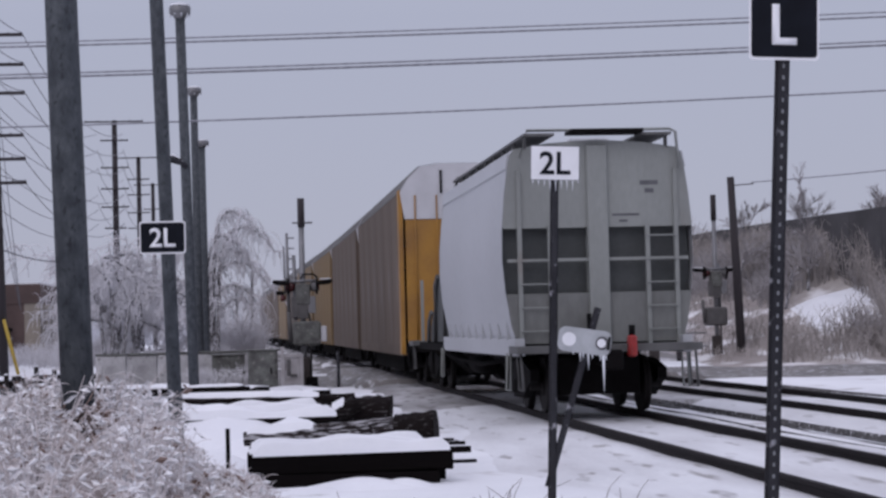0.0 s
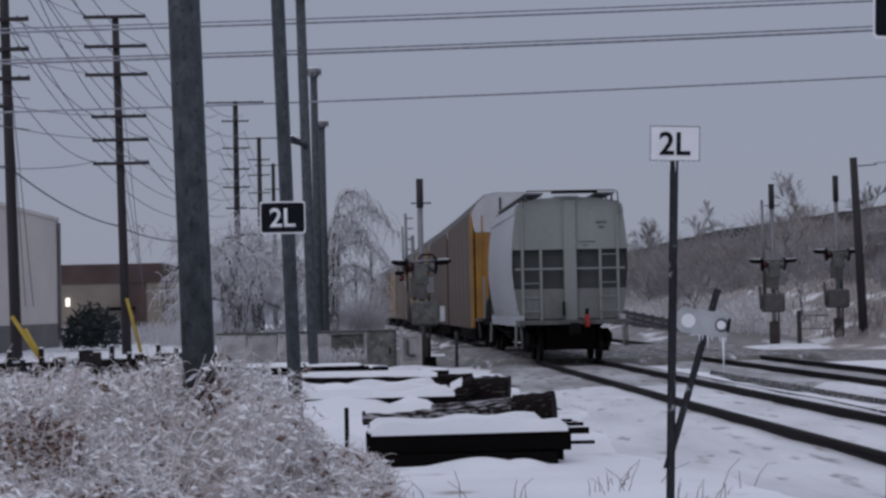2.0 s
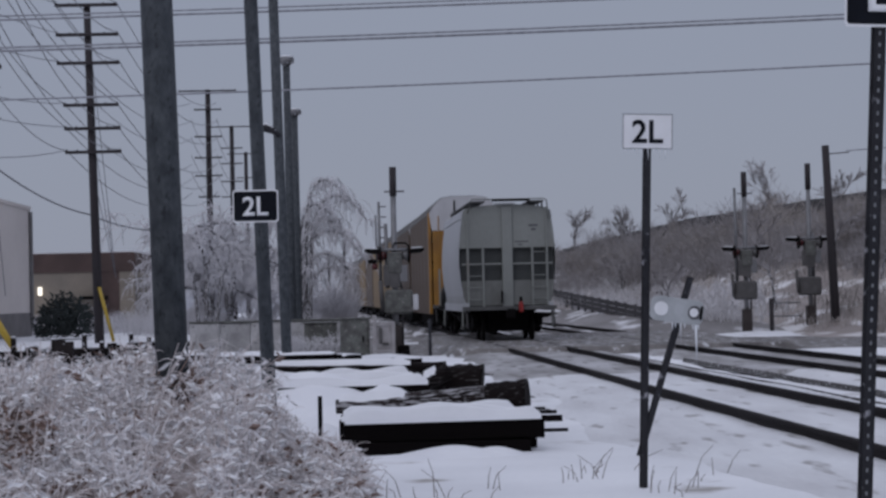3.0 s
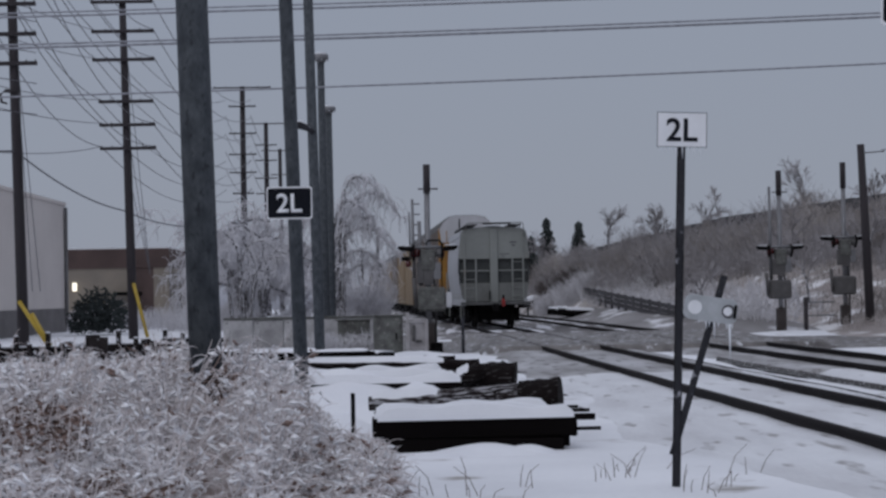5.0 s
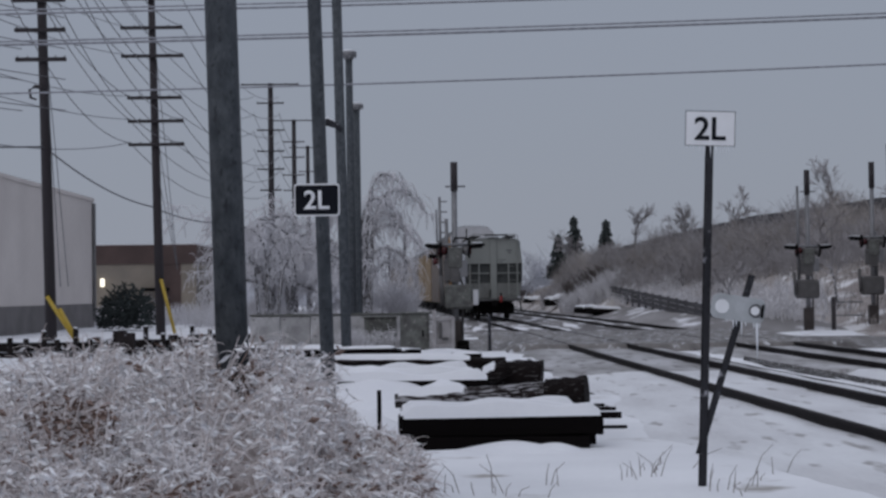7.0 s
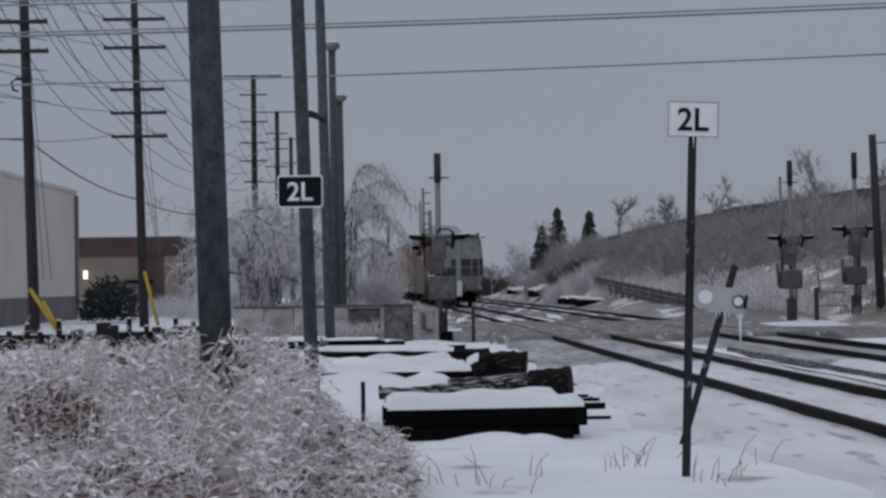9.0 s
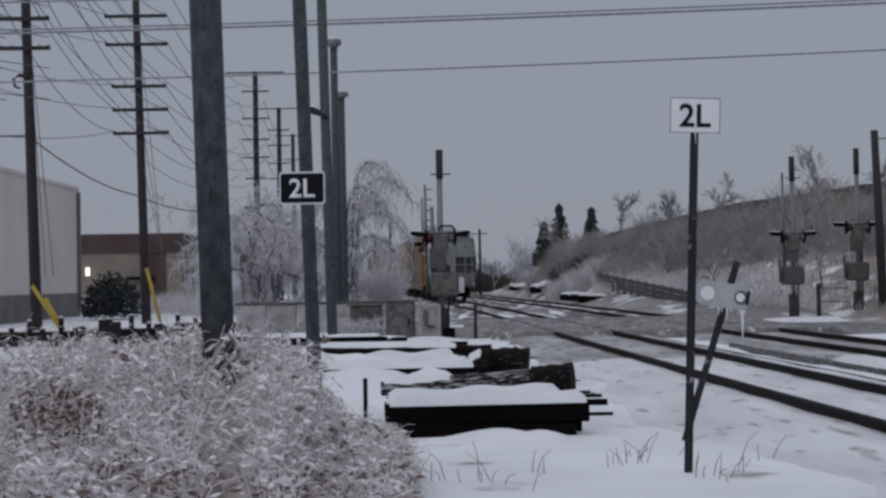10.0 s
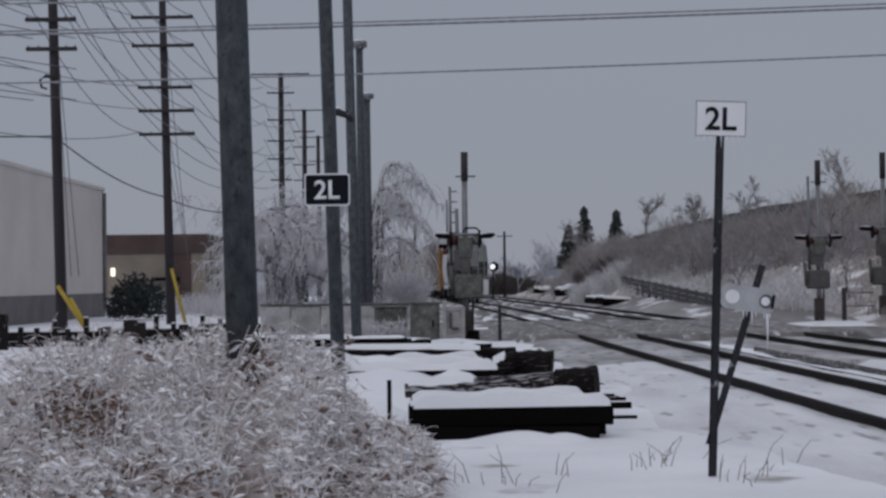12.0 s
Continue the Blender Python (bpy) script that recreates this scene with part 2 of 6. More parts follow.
# ---- ground ----
def ground_z(x, y):
    """Flat yard, a bank to the right behind the tracks."""
    z = 0.025 * noise.noise((x * 0.6, y * 0.6, 0)) + 0.04 * noise.noise((x * 0.15, y * 0.15, 3))
    d = x - spline(BANK, y)
    if d > 6.4 and 64 < y < 200:
        u = min(1, (d - 6.4) / 3.0)
        z += 0.65 * u * u * (3 - 2 * u) * min(1, (y - 64) / 12)
    foot = max(7.2, 10.5 - max(0, y - 100) * 0.085)
    if d > foot and 62 < y < 200:
        k = min(1, (y - 62) / 14, (200 - y) / 30)
        top = 3.35 + 1.45 * min(1, max(0, (y - 72) / 26)) - 0.028 * max(0, y - 108)
        z += k * top * min(1, (d - foot) / 8.0) ** 0.9 + 0.3 * noise.noise((x * 0.3, y * 0.1, 8)) * min(1, (d - foot) / 3)
    return z


def grid_mesh(name, xs, ys, zf, material, parent=None):
    bm = bmesh.new()
    vs = [[bm.verts.new((x, y, zf(x, y))) for x in xs] for y in ys]
    for j in range(len(ys) - 1):
        for i in range(len(xs) - 1):
            bm.faces.new((vs[j][i], vs[j][i + 1], vs[j + 1][i + 1], vs[j + 1][i])).smooth = True
    return part(name, bm, material, parent)


def steps(*runs):
    out = []
    for a, b, n in runs:
        out += [a + (b - a) * i / n for i in range(n)]
    return out + [runs[-1][1]]


ground = grid_mesh("ground", steps((-3000, -120, 8), (-120, -30, 20), (-30, 40, 120), (40, 120, 20), (120, 3000, 8)),
                   steps((-2000, -20, 6), (-20, 60, 160), (60, 200, 90), (200, 420, 40), (420, 4500, 10)), ground_z, [GROUND, HILL, TRODDEN, FARGRD])
for poly in ground.data.polygons:
    c = poly.center
    d = c.x - spline(BANK, c.y)
    if (d > max(7.0, 10.2 - max(0, c.y - 100) * 0.085) and 60 < c.y < 205):
        poly.material_index = 1
    elif c.y > 66 and c.x > -2.5:
        poly.material_index = 3
    elif abs(c.y - 57.5 + (c.x - 4) * 0.15) < 7.5 and -6 < c.x < 40:
        poly.material_index = 2
tagged(ground, "snow covered railway yard ground with bare patches", "ground", kind="structure")


def ribbon(name, off0, off1, y0, y1, n, z, material, label, skirt=0.5):
    bm = bmesh.new()
    prev = None
    for i in range(n + 1):
        y = y0 + (y1 - y0) * i / n
        cur = [bm.verts.new((line_x(y, o), y, zz)) for o, zz in ((off0 - skirt, -0.06), (off0, z), (off1, z), (off1 + 0.5, -0.06))]
        for v in cur[1:3]:
            v.co.z += 0.02 * noise.noise((v.co.x, v.co.y * 0.5, 1))
        if prev:
            for k in range(3):
                bm.faces.new((prev[k], prev[k + 1], cur[k + 1], cur[k])).smooth = True
        if i in (0, n):
            low = [bm.verts.new((v.co.x, y + (-0.3 if i == 0 else 0.3), -0.08)) for v in cur]
            for k in range(3):
                bm.faces.new((low[k], low[k + 1], cur[k + 1], cur[k]))
        prev = cur
    bmesh.ops.recalc_face_normals(bm, faces=bm.faces)
    ob = part(name, bm, material)
    return tagged(ob, label, "track bed", kind="structure")


RAIL_SHAPE = [(-0.075, 0), (0.075, 0), (0.075, 0.012), (0.012, 0.035), (0.012, 0.125), (0.036, 0.135), (0.036, 0.17), (-0.036, 0.17), (-0.036, 0.135),
              (-0.012, 0.125), (-0.012, 0.035), (-0.075, 0.012)]


def rail(off, y0, y1, n, parent):
    bm = bmesh.new()
    prev = None
    for i in range(n + 1):
        y = y0 + (y1 - y0) * i / n
        x = line_x(y, off)
        cur = [bm.verts.new((x + u, y, RAIL_TOP - 0.17 + v)) for u, v in RAIL_SHAPE]
        if prev:
            k = len(cur)
            for a in range(k):
                bm.faces.new((prev[a], prev[(a + 1) % k], cur[(a + 1) % k], cur[a]))
        prev = cur
    bmesh.ops.recalc_face_normals(bm, faces=bm.faces)
    return part("rail", bm, RAIL, parent)


def track(off, y0, y1, label, ties=90):
    t = empty("railway_track")
    tagged(t, label, "track", "railway tracks")
    for side in (-0.7535, 0.7535):
        rail(off + side, y0, y1, 110, t)
    tie_me = None
    for i in range(ties):
        y = 14 + i * 0.56
        if tie_me is None:
            ob = part("tie", boxed(-1.3, 1.3, -0.115, 0.115, -0.16, 0.045, bevel=0.008), TIE, t)
            tie_me = ob.data
        else:
            ob = new("tie", tie_me)
            ob.parent = t
        ob.matrix_basis = pose(line_x(y, off), y, random.uniform(-0.04, -0.015), 0, 0, 2 + random.uniform(-1, 1))
    return t


for o0, o1, z in ((-1.7, 1.6, 0.085), (2.6, 6.0, 0.088)):
    ribbon("track_bed", o0 + 0.55, o1, -40, 35, 90, z, NEARBED, "snow lying smooth between the rails", 1.9 if o0 < 0 else 0.5)
    ribbon("track_bed", o0 + 0.2, o1, 35, 49.2, 40, z, BED, "icy trampled snow over ballast between the rails", 1.3 if o0 < 0 else 0.5)
    ribbon("level_crossing", o0 - 0.3, o1 + 0.5, 49.5, 66.5, 60, z + 0.112, TRODDEN, "worn grey road crossing over the rails")
    ribbon("track_bed", o0, o1, 66.8, 420, 180, z, FARBED, "dirty ballast with streaks of snow")
track(0.0, -40, 420, "main railway track, rusty rails in icy snow")
track(4.3, -40, 420, "second railway track, rusty rails in icy snow")


# ---- poles and signs ----
HOLE = mat("iced_post_hole", (0.22, 0.23, 0.25), 0.4, scale=6, bump=0.1)

def text_mesh(body, height, depth, m):
    cu = bpy.data.curves.new("letters", "FONT")
    cu.body = body
    cu.size = 1.0
    cu.offset = 0.018
    cu.extrude = 0.0
    cu.align_x, cu.align_y = "CENTER", "CENTER"
    ob = bpy.data.objects.new("letters", cu)
    me = bpy.data.meshes.new_from_object(ob)
    bm = bmesh.new()
    bm.from_mesh(me)
    bpy.data.objects.remove(ob)
    zs = [v.co.y for v in bm.verts]
    xs = [v.co.x for v in bm.verts]
    k = height / (max(zs) - min(zs))
    cx, cy = (max(xs) + min(xs)) / 2, (max(zs) + min(zs)) / 2
    for v in bm.verts:
        v.co = Vector(((v.co.x - cx) * k, (v.co.y - cy) * k, 0))
    r = bmesh.ops.extrude_face_region(bm, geom=bm.faces[:])
    bmesh.ops.translate(bm, vec=(0, 0, depth), verts=[e for e in r["geom"] if isinstance(e, bmesh.types.BMVert)])
    bmesh.ops.recalc_face_normals(bm, faces=bm.faces)
    bmesh.ops.transform(bm, matrix=m, verts=bm.verts)
    return bm


def rounded(w, h, r, n=4):
    out = []
    for cx, cy, a in ((w / 2 - r, h / 2 - r, 0), (-w / 2 + r, h / 2 - r, 90), (-w / 2 + r, -h / 2 + r, 180), (w / 2 - r, -h / 2 + r, 270)):
        out += [(cx + r * math.cos(radians(a + 90 * k / n)), cy + r * math.sin(radians(a + 90 * k / n))) for k in range(n + 1)]
    return out


def icicle(name, parent, x, y, z, length, r):
    return part(name, tubed([(x, y, z), (x + 0.002, y, z - length * 0.5), (x, y, z - length)], [r, r * 0.6, 0.001], 6), ICE, parent)


def channel_post(bm, x0, z0, x1, z1, w, y):
    """A U-channel post in the plane y, from one end to the other."""
    d = Vector((x1 - x0, 0, z1 - z0))
    L = d.length
    m = Matrix.Translation((x0, y, z0)) @ Matrix.Rotation(math.atan2(x1 - x0, z1 - z0), 4, "Y")
    c, f, t = w * 0.28, w * 0.5, 0.004
    prof = [(-c, 0), (c, 0), (c, 0.033), (f, 0.033), (f, 0.037), (c - t, 0.037), (c - t, t), (-c + t, t), (-c + t, 0.037), (-f, 0.037), (-f, 0.033), (-c, 0.033)]
    before = set(bm.verts)
    prism(bm, prof, "z", 0, L)
    bmesh.ops.transform(bm, matrix=m, verts=[v for v in bm.verts if v not in before])
    return m, L


def sign_post(name, x, y, z_top, lean, w, h, words, dark, label, post_w, letter, turn=0):
    t = empty(name, pose(x, y, -0.05, 0, 0, turn))
    tagged(t, label, "sign", "track signs")
    bm = bmesh.new()
    top = z_top - h * 0.75
    m, L = channel_post(bm, 0, 0, lean, top + 0.05, post_w, 0.0)
    post = part("post", bm, POSTSTEEL, t, "dark perforated steel post with ice")
    if dark:
        bm = bmesh.new()
        for k in range(int(L / 0.075)):
            box(bm, -0.007, 0.007, -0.0045, -0.002, 0.05 + k * 0.075, 0.075 + k * 0.075, m)
        tagged(part("punched_strip", bm, HOLE, post), kind="stuff")
    zc = z_top - h / 2 + 0.05
    bm = bmesh.new()
    tilt = Matrix.Translation((lean, -0.012, zc)) @ Matrix.Rotation(radians(2), 4, "Y")
    prism(bm, rounded(w, h, 0.025 if dark else 0.008), "y", -0.003, 0.003)
    bmesh.ops.transform(bm, matrix=tilt, verts=bm.verts)
    sg = part("sign_plate", bm, SIGNWHITE, t, "white bordered sign plate" if dark else "white sign plate with thin frost")
    if dark:
        bm = bmesh.new()
        prism(bm, rounded(w * 0.94, h * 0.92, 0.022), "y", -0.0065, -0.0035)
        bmesh.ops.transform(bm, matrix=tilt, verts=bm.verts)
        part("sign_face", bm, SIGNBLACK, sg, "black sign face")
    if not dark:
        bm = bmesh.new()
        for x0, x1, z0, z1 in ((-w / 2, w / 2, h / 2 - 0.005, h / 2), (-w / 2, w / 2, -h / 2, -h / 2 + 0.005), (-w / 2, -w / 2 + 0.005, -h / 2, h / 2), (w / 2 - 0.005, w / 2, -h / 2, h / 2)):
            box(bm, x0, x1, -0.0055, -0.0035, z0, z1, tilt)
        part("border", bm, GALV, sg, "thin grey border line")
    part("lettering", text_mesh(words, letter, 0.002, tilt @ Matrix.Translation((0, -0.0095 if dark else -0.006, 0)) @ Matrix.Rotation(radians(90), 4, "X")),
         SIGNWHITE if dark else SIGNBLACK, sg)
    return t, sg, zc


ws, plate, zc = sign_post("track_sign", 2.125, 15.3, 3.0, 0.10, 0.40, 0.28, "2L", False, "white track sign lettered 2L on a steel post in snow", 0.068, 0.185)
for k in range(9):
    icicle("icicle", plate, 0.10 - 0.185 + k * 0.046, -0.012, zc - 0.135, random.uniform(0.03, 0.11), 0.006)
ls, plate2, zc2 = sign_post("track_sign", 3.155, 12.4, 3.74, 0.20, 0.47, 0.47, "L", True, "black track sign lettered L on a perforated steel post", 0.10, 0.27)


def steel_pole(x, y, r0, r1, h, lean_x, label, cap):
    p = empty("steel_pole", pose(x, y, -0.1))
    tagged(p, label, "pole", "galvanised poles")
    shaft = part("shaft", tubed([(0, 0, 0), (lean_x * h * 0.5, 0, h * 0.5), (lean_x * h, 0, h)], [r0, (r0 + r1) / 2, r1], 20), GALV, p)
    if cap:
        top = lean_x * h
        part("pole_cap", tubed([(top, 0, h), (top, 0, h + 0.06), (top, 0, h + 0.10), (top, 0, h + 0.26), (top, 0, h + 0.30)], [r1 * 1.15, r1 * 1.3, r1 * 2.15, r1 * 2.25, r1 * 1.9], 16), ALU, p,
             "round ribbed cap rimmed with ice")
        part("snow_cap", tubed([(top, 0, h + 0.30), (top, 0, h + 0.35), (top, 0, h + 0.37)], [r1 * 2.1, r1 * 1.8, r1 * 0.8], 14), SNOW, p)
        for k in range(9):
            a = k * 0.7
            icicle("icicle", p, top + r1 * 2.1 * math.cos(a), r1 * 2.1 * math.sin(a), h + 0.11, 0.05 + 0.04 * (k % 3), 0.014)
    return p


steel_pole(-1.33, 13.0, 0.112, 0.104, 9.0, -0.0245, "thick grey galvanised steel pole rising from frosted weeds", False)
bp = steel_pole(-0.955, 17.8, 0.066, 0.060, 9.5, -0.027, "slim grey steel pole carrying a black 2L sign", False)
p2 = steel_pole(-2.08, 46.0, 0.125, 0.115, 9.15, -0.018, "tall grey galvanised steel pole", True)
steel_pole(-2.93, 70.0, 0.15, 0.13, 10.2, -0.005, "tall grey steel pole with a round cap", True)
steel_pole(-3.46, 90.0, 0.17, 0.15, 10.25, -0.004, "tall grey steel pole with a round cap", True)
part("side_bracket", tubed([(-0.06, -0.1, 5.58), (-0.20, -0.1, 5.70), (-0.40, -0.1, 5.78), (-0.56, -0.1, 5.76)], [0.06, 0.075, 0.095, 0.07], 10), POSTSTEEL, p2, "dark side lamp bracket")
part("snow_cap", tubed([(-0.22, -0.1, 5.79), (-0.40, -0.1, 5.88), (-0.54, -0.1, 5.83)], [0.03, 0.035, 0.02], 6), SNOW, p2)
tb = empty("track_sign", pose(-1.062, 17.70, 2.445))
tagged(tb, "black plate lettered 2L fixed to the slim steel pole", "sign", "track signs")
bm = bmesh.new()
prism(bm, rounded(0.42, 0.30, 0.025), "y", -0.003, 0.003)
part("sign_plate", bm, SIGNWHITE, tb)
bm = bmesh.new()
prism(bm, rounded(0.395, 0.27, 0.022), "y", -0.0065, -0.0035)
part("sign_face", bm, SIGNBLACK, tb)
part("lettering", text_mesh("2L", 0.175, 0.002, Matrix.Translation((0, -0.0095, 0)) @ Matrix.Rotation(radians(90), 4, "X")), SIGNWHITE, tb)

RIM = mat("grimy_reflector_rim", (0.10, 0.10, 0.11), 0.6, scale=6, bump=0.1)
# ---- bent derail marker on a leaning post ----
dm = empty("derail_marker", pose(2.53, 18.5, -0.05))
tagged(dm, "bent marker plate with two reflectors on a leaning post, iced", "sign", "track signs")
bm = bmesh.new()
channel_post(bm, 0, 0, 0.55, 1.76, 0.068, 0)
part("post", bm, POSTSTEEL, dm)
tilt = Matrix.Translation((0.40, -0.02, 1.44)) @ Matrix.Rotation(radians(9), 4, "Y")
bm = bmesh.new()
prism(bm, rounded(0.52, 0.24, 0.07), "y", -0.01, 0.01)
bmesh.ops.transform(bm, matrix=tilt, verts=bm.verts)
pl = part("marker_plate", bm, MARKER, dm, "iced grey marker plate")
for x, r, mm in ((-0.155, 0.068, SIGNWHITE), (0.172, 0.066, RIM), (0.164, 0.043, SIGNWHITE)):
    bm = bmesh.new()
    tube(bm, [tilt @ Vector((x, -0.010, 0)), tilt @ Vector((x, -0.018 if r > 0.05 else -0.024, 0))], r, 20)
    bmesh.ops.recalc_face_normals(bm, faces=bm.faces)
    part("reflector", bm, mm, pl)
bm = bmesh.new()
box(bm, 0.225, 0.248, -0.03, -0.011, -0.06, 0.07, tilt)
part("reflector_hood", bm, BLACK, pl)
for x, ln in ((-0.1, 0.03), (-0.03, 0.09), (0.0, 0.06), (0.05, 0.16), (0.09, 0.05), (0.17, 0.06), (0.20, 0.36), (0.225, 0.05)):
    p = tilt @ Vector((x, 0, -0.115))
    icicle("icicle", pl, p.x, p.y, p.z, ln, 0.016 if ln > 0.3 else 0.010)


# ---- crossing signals ----
REDLENS = mat("dark_red_lens", (0.07, 0.010, 0.012), 0.25, scale=5, bump=0.03)
CASE = mat("dirty_dark_case", (0.085, 0.08, 0.08), 0.7, scale=3, bump=0.2, contrast=0.4)
LOWZ = -0.08
MUDGREY = mat("mud_splashed_grey_paint", (0.125, 0.13, 0.12), 0.7, second=(0.055, 0.052, 0.05), scale=3.5, bump=0.3, grain=14, contrast=0.45, spots=(0.22, 0.21, 0.20), spot_at=0.66)
RUST = mat("dull_rusty_steel", (0.050, 0.040, 0.038), 0.85, second=(0.026, 0.020, 0.019), scale=3, bump=0.4, grain=18, contrast=0.4)


def crossing_signal(x, y, h, z_lamp, z_case0, z_case1, case_x0, case_x1, lamps, label, second=None, arm_z=None, turn=0.0, case=None):
    t = empty("crossing_signal", pose(x, y, LOWZ, 0, 0, turn))
    tagged(t, label, "railway signal", "crossing signals")
    part("mast", tubed([(0, 0, 0), (0, 0, h * 0.93)], [0.085, 0.075], 12), ALU, t, "pale aluminium mast")
    part("mast_top", tubed([(0, 0, h * 0.85), (0, 0, h)], [0.10, 0.10], 10), POLEWOOD, t, "dark mast sleeve")
    part("pedestal", boxed(-0.16, 0.16, -0.16, 0.16, 0, z_case0 * 0.75, bevel=0.03), RUST, t, "rusty pedestal")
    part("equipment_case", boxed(case_x0, case_x1, -0.3, 0.25, z_case0, z_case1, bevel=0.06), case or BOXGREY, t, "grey gate mechanism case")
    part("counterweight_arm", tubed([(case_x0 - 0.05, -0.2, z_case0 + 0.1), (case_x0 - 0.1, -0.2, z_case1 + 0.25)], 0.06, 8), CASE, t)
    part("conduit", tubed([(0.19, 0.2, 0), (0.20, 0.2, z_case1), (0.1, 0.1, z_case1 + 0.35)], 0.035, 6), CASE, t)
    part("junction_box", boxed(-0.19, 0.20, -0.26, 0.16, z_lamp - 0.62, z_lamp - 0.05, bevel=0.03), MUDGREY, t)
    part("cross_arm", tubed([(lamps[0], -0.1, z_lamp + 0.02), (lamps[-1], -0.1, z_lamp + 0.02)], 0.04, 8), ALU, t)
    for k, lx in enumerate(lamps):
        d = 1 if lx > 0 else -1
        lamp = part("lamp_disc", tubed([(lx, 0, z_lamp - 0.12), (lx + d * 0.05, 0, z_lamp - 0.12)], [0.22, 0.22], 16), BLACK, t, "black round lamp backing")
        part("lens", tubed([(lx + d * 0.055, 0, z_lamp - 0.12), (lx + d * 0.09, 0, z_lamp - 0.12)], [0.14, 0.11], 14), REDLENS, lamp, "unlit red lens")
        part("lamp_housing", tubed([(lx - d * 0.16, 0, z_lamp - 0.12), (lx, 0, z_lamp - 0.12)], [0.10, 0.17], 12), REDLENS if k == 0 else BOXGREY, lamp)
        d = 1 if lx > 0 else -1
        out = [(lx + d * 0.05, z_lamp + 0.02), (lx + d * 0.42, z_lamp + 0.06), (lx + d * 0.46, z_lamp - 0.0), (lx + d * 0.36, z_lamp - 0.07), (lx + d * 0.08, z_lamp - 0.09)]
        bm = bmesh.new()
        prism(bm, out, "y", -0.17, 0.17)
        part("hood", bm, BLACK, t, "black lamp hood with snow")
        part("snow_cap", boxed(min(lx + d * 0.1, lx + d * 0.4), max(lx + d * 0.1, lx + d * 0.4), -0.15, 0.15, z_lamp + 0.055, z_lamp + 0.085, bevel=0.01), SNOW, t)
    for bx, bz, bw, bh in ((-0.22, z_lamp - 0.95, 0.09, 0.55), (0.24, z_lamp - 0.85, 0.10, 0.45), (0.0, z_lamp - 1.0, 0.13, 0.4)):
        part("bracket_plate", boxed(bx - bw, bx + bw, -0.24, -0.18, bz, bz + bh, bevel=0.01), CASE if bx < 0.1 else ALU, t)
    if arm_z:
        part("crossbar", tubed([(-0.24, 0, arm_z), (0.30, 0, arm_z)], 0.028, 6), ALU, t)
    if second:
        for sx, sz0, sz1, r in second:
            part("raised_gate_arm", tubed([(sx, 0.1, sz0), (sx - 0.02, 0.1, sz1)], [r, r * 0.8], 8), ALU, t, "raised gate arm, weathered")
    return t


sig = crossing_signal(0.60, 52.0, 5.18, 2.92, 1.20, 1.86, -0.29, 0.47, (-0.36, 0.36),
                      "crossing signal mast with black hooded lamps and raised gate", ((-0.20, 1.9, 3.65, 0.06), (-0.38, 2.0, 4.25, 0.045), (-0.47, 2.6, 3.9, 0.03)), 4.52, case=MUDGREY)
for k in range(5):
    part("ladder_rung", tubed([(-0.38, 0.1, 3.0 + k * 0.28), (-0.20, 0.1, 3.0 + k * 0.28)], 0.02, 5), ALU, sig)
part("lamp_hoop", tubed([(-0.05, -0.1, 3.0), (0.0, -0.1, 3.12), (0.30, -0.1, 3.12), (0.42, -0.1, 3.0)], 0.028, 6), BLACK, sig, "black hoop over the lamps")
part("second_hood", boxed(-0.72, -0.50, -0.1, 0.12, 2.58, 2.69, bevel=0.03), BLACK, sig, "small black hood")
part("second_lens", tubed([(-0.60, -0.02, 2.50), (-0.46, -0.02, 2.50)], [0.10, 0.08], 12), REDLENS, sig)
part("side_box", boxed(0.475, 0.62, -0.3, -0.1, 1.30, 1.72, bevel=0.02), WHITEPAINT, sig, "pale upright box")
part("mast_base", boxed(0.04, 0.36, -0.22, 0.18, 0.05, 0.36, bevel=0.04), SHADOWSTEEL, sig, "black iron mast base")
part("base_skid", tubed([(-0.62, -0.25, 0.18), (-0.52, -0.25, 0.11), (0.1, -0.25, 0.10), (0.36, -0.25, 0.17)], [0.05, 0.075, 0.085, 0.08], 8), SHADOWSTEEL, sig, "black curved iron skid")
crossing_signal(13.0, 66.5, 5.75, 3.08, 1.3, 1.95, -0.42, 0.34, (-0.36, 0.36),
                "crossing signal mast with hooded lamps beside the bank", ((-0.30, 1.9, 5.2, 0.06),), 5.0, case=CASE)
crossing_signal(15.25, 66.5, 6.0, 3.37, 1.4, 2.05, -0.42, 0.34, (-0.36, 0.36),
                "crossing signal mast with hooded lamps beside a timber pole", ((0.15, 1.9, 3.6, 0.06),), None, case=CASE)
wp = empty("timber_pole", pose(15.9, 66.0, -0.1))
tagged(wp, "dark timber line pole with a bracket", "pole")
part("shaft", tubed([(0.1, 0, 0), (0, 0, 3.2), (-0.12, 0, 6.6)], [0.17, 0.15, 0.13], 12), POLEWOOD, wp)
part("bracket", tubed([(-0.1, 0, 6.3), (0.7, 0, 6.35)], 0.02, 5), POLEWOOD, wp)

# fence by the bank
fn = empty("rail_fence", pose(13.8, 66.2, 0))
tagged(fn, "low weathered pipe fence in snow", "fence")
for x in (0.0, 3.4):
    part("fence_post", tubed([(x, 0, -0.1), (x, 0, 1.25)], 0.08, 8), POLEWOOD, fn)
for z in (0.62, 1.08):
    part("fence_rail", tubed([(-0.1, 0, z), (1.0, 0, z)], 0.03, 6), ALU, fn)

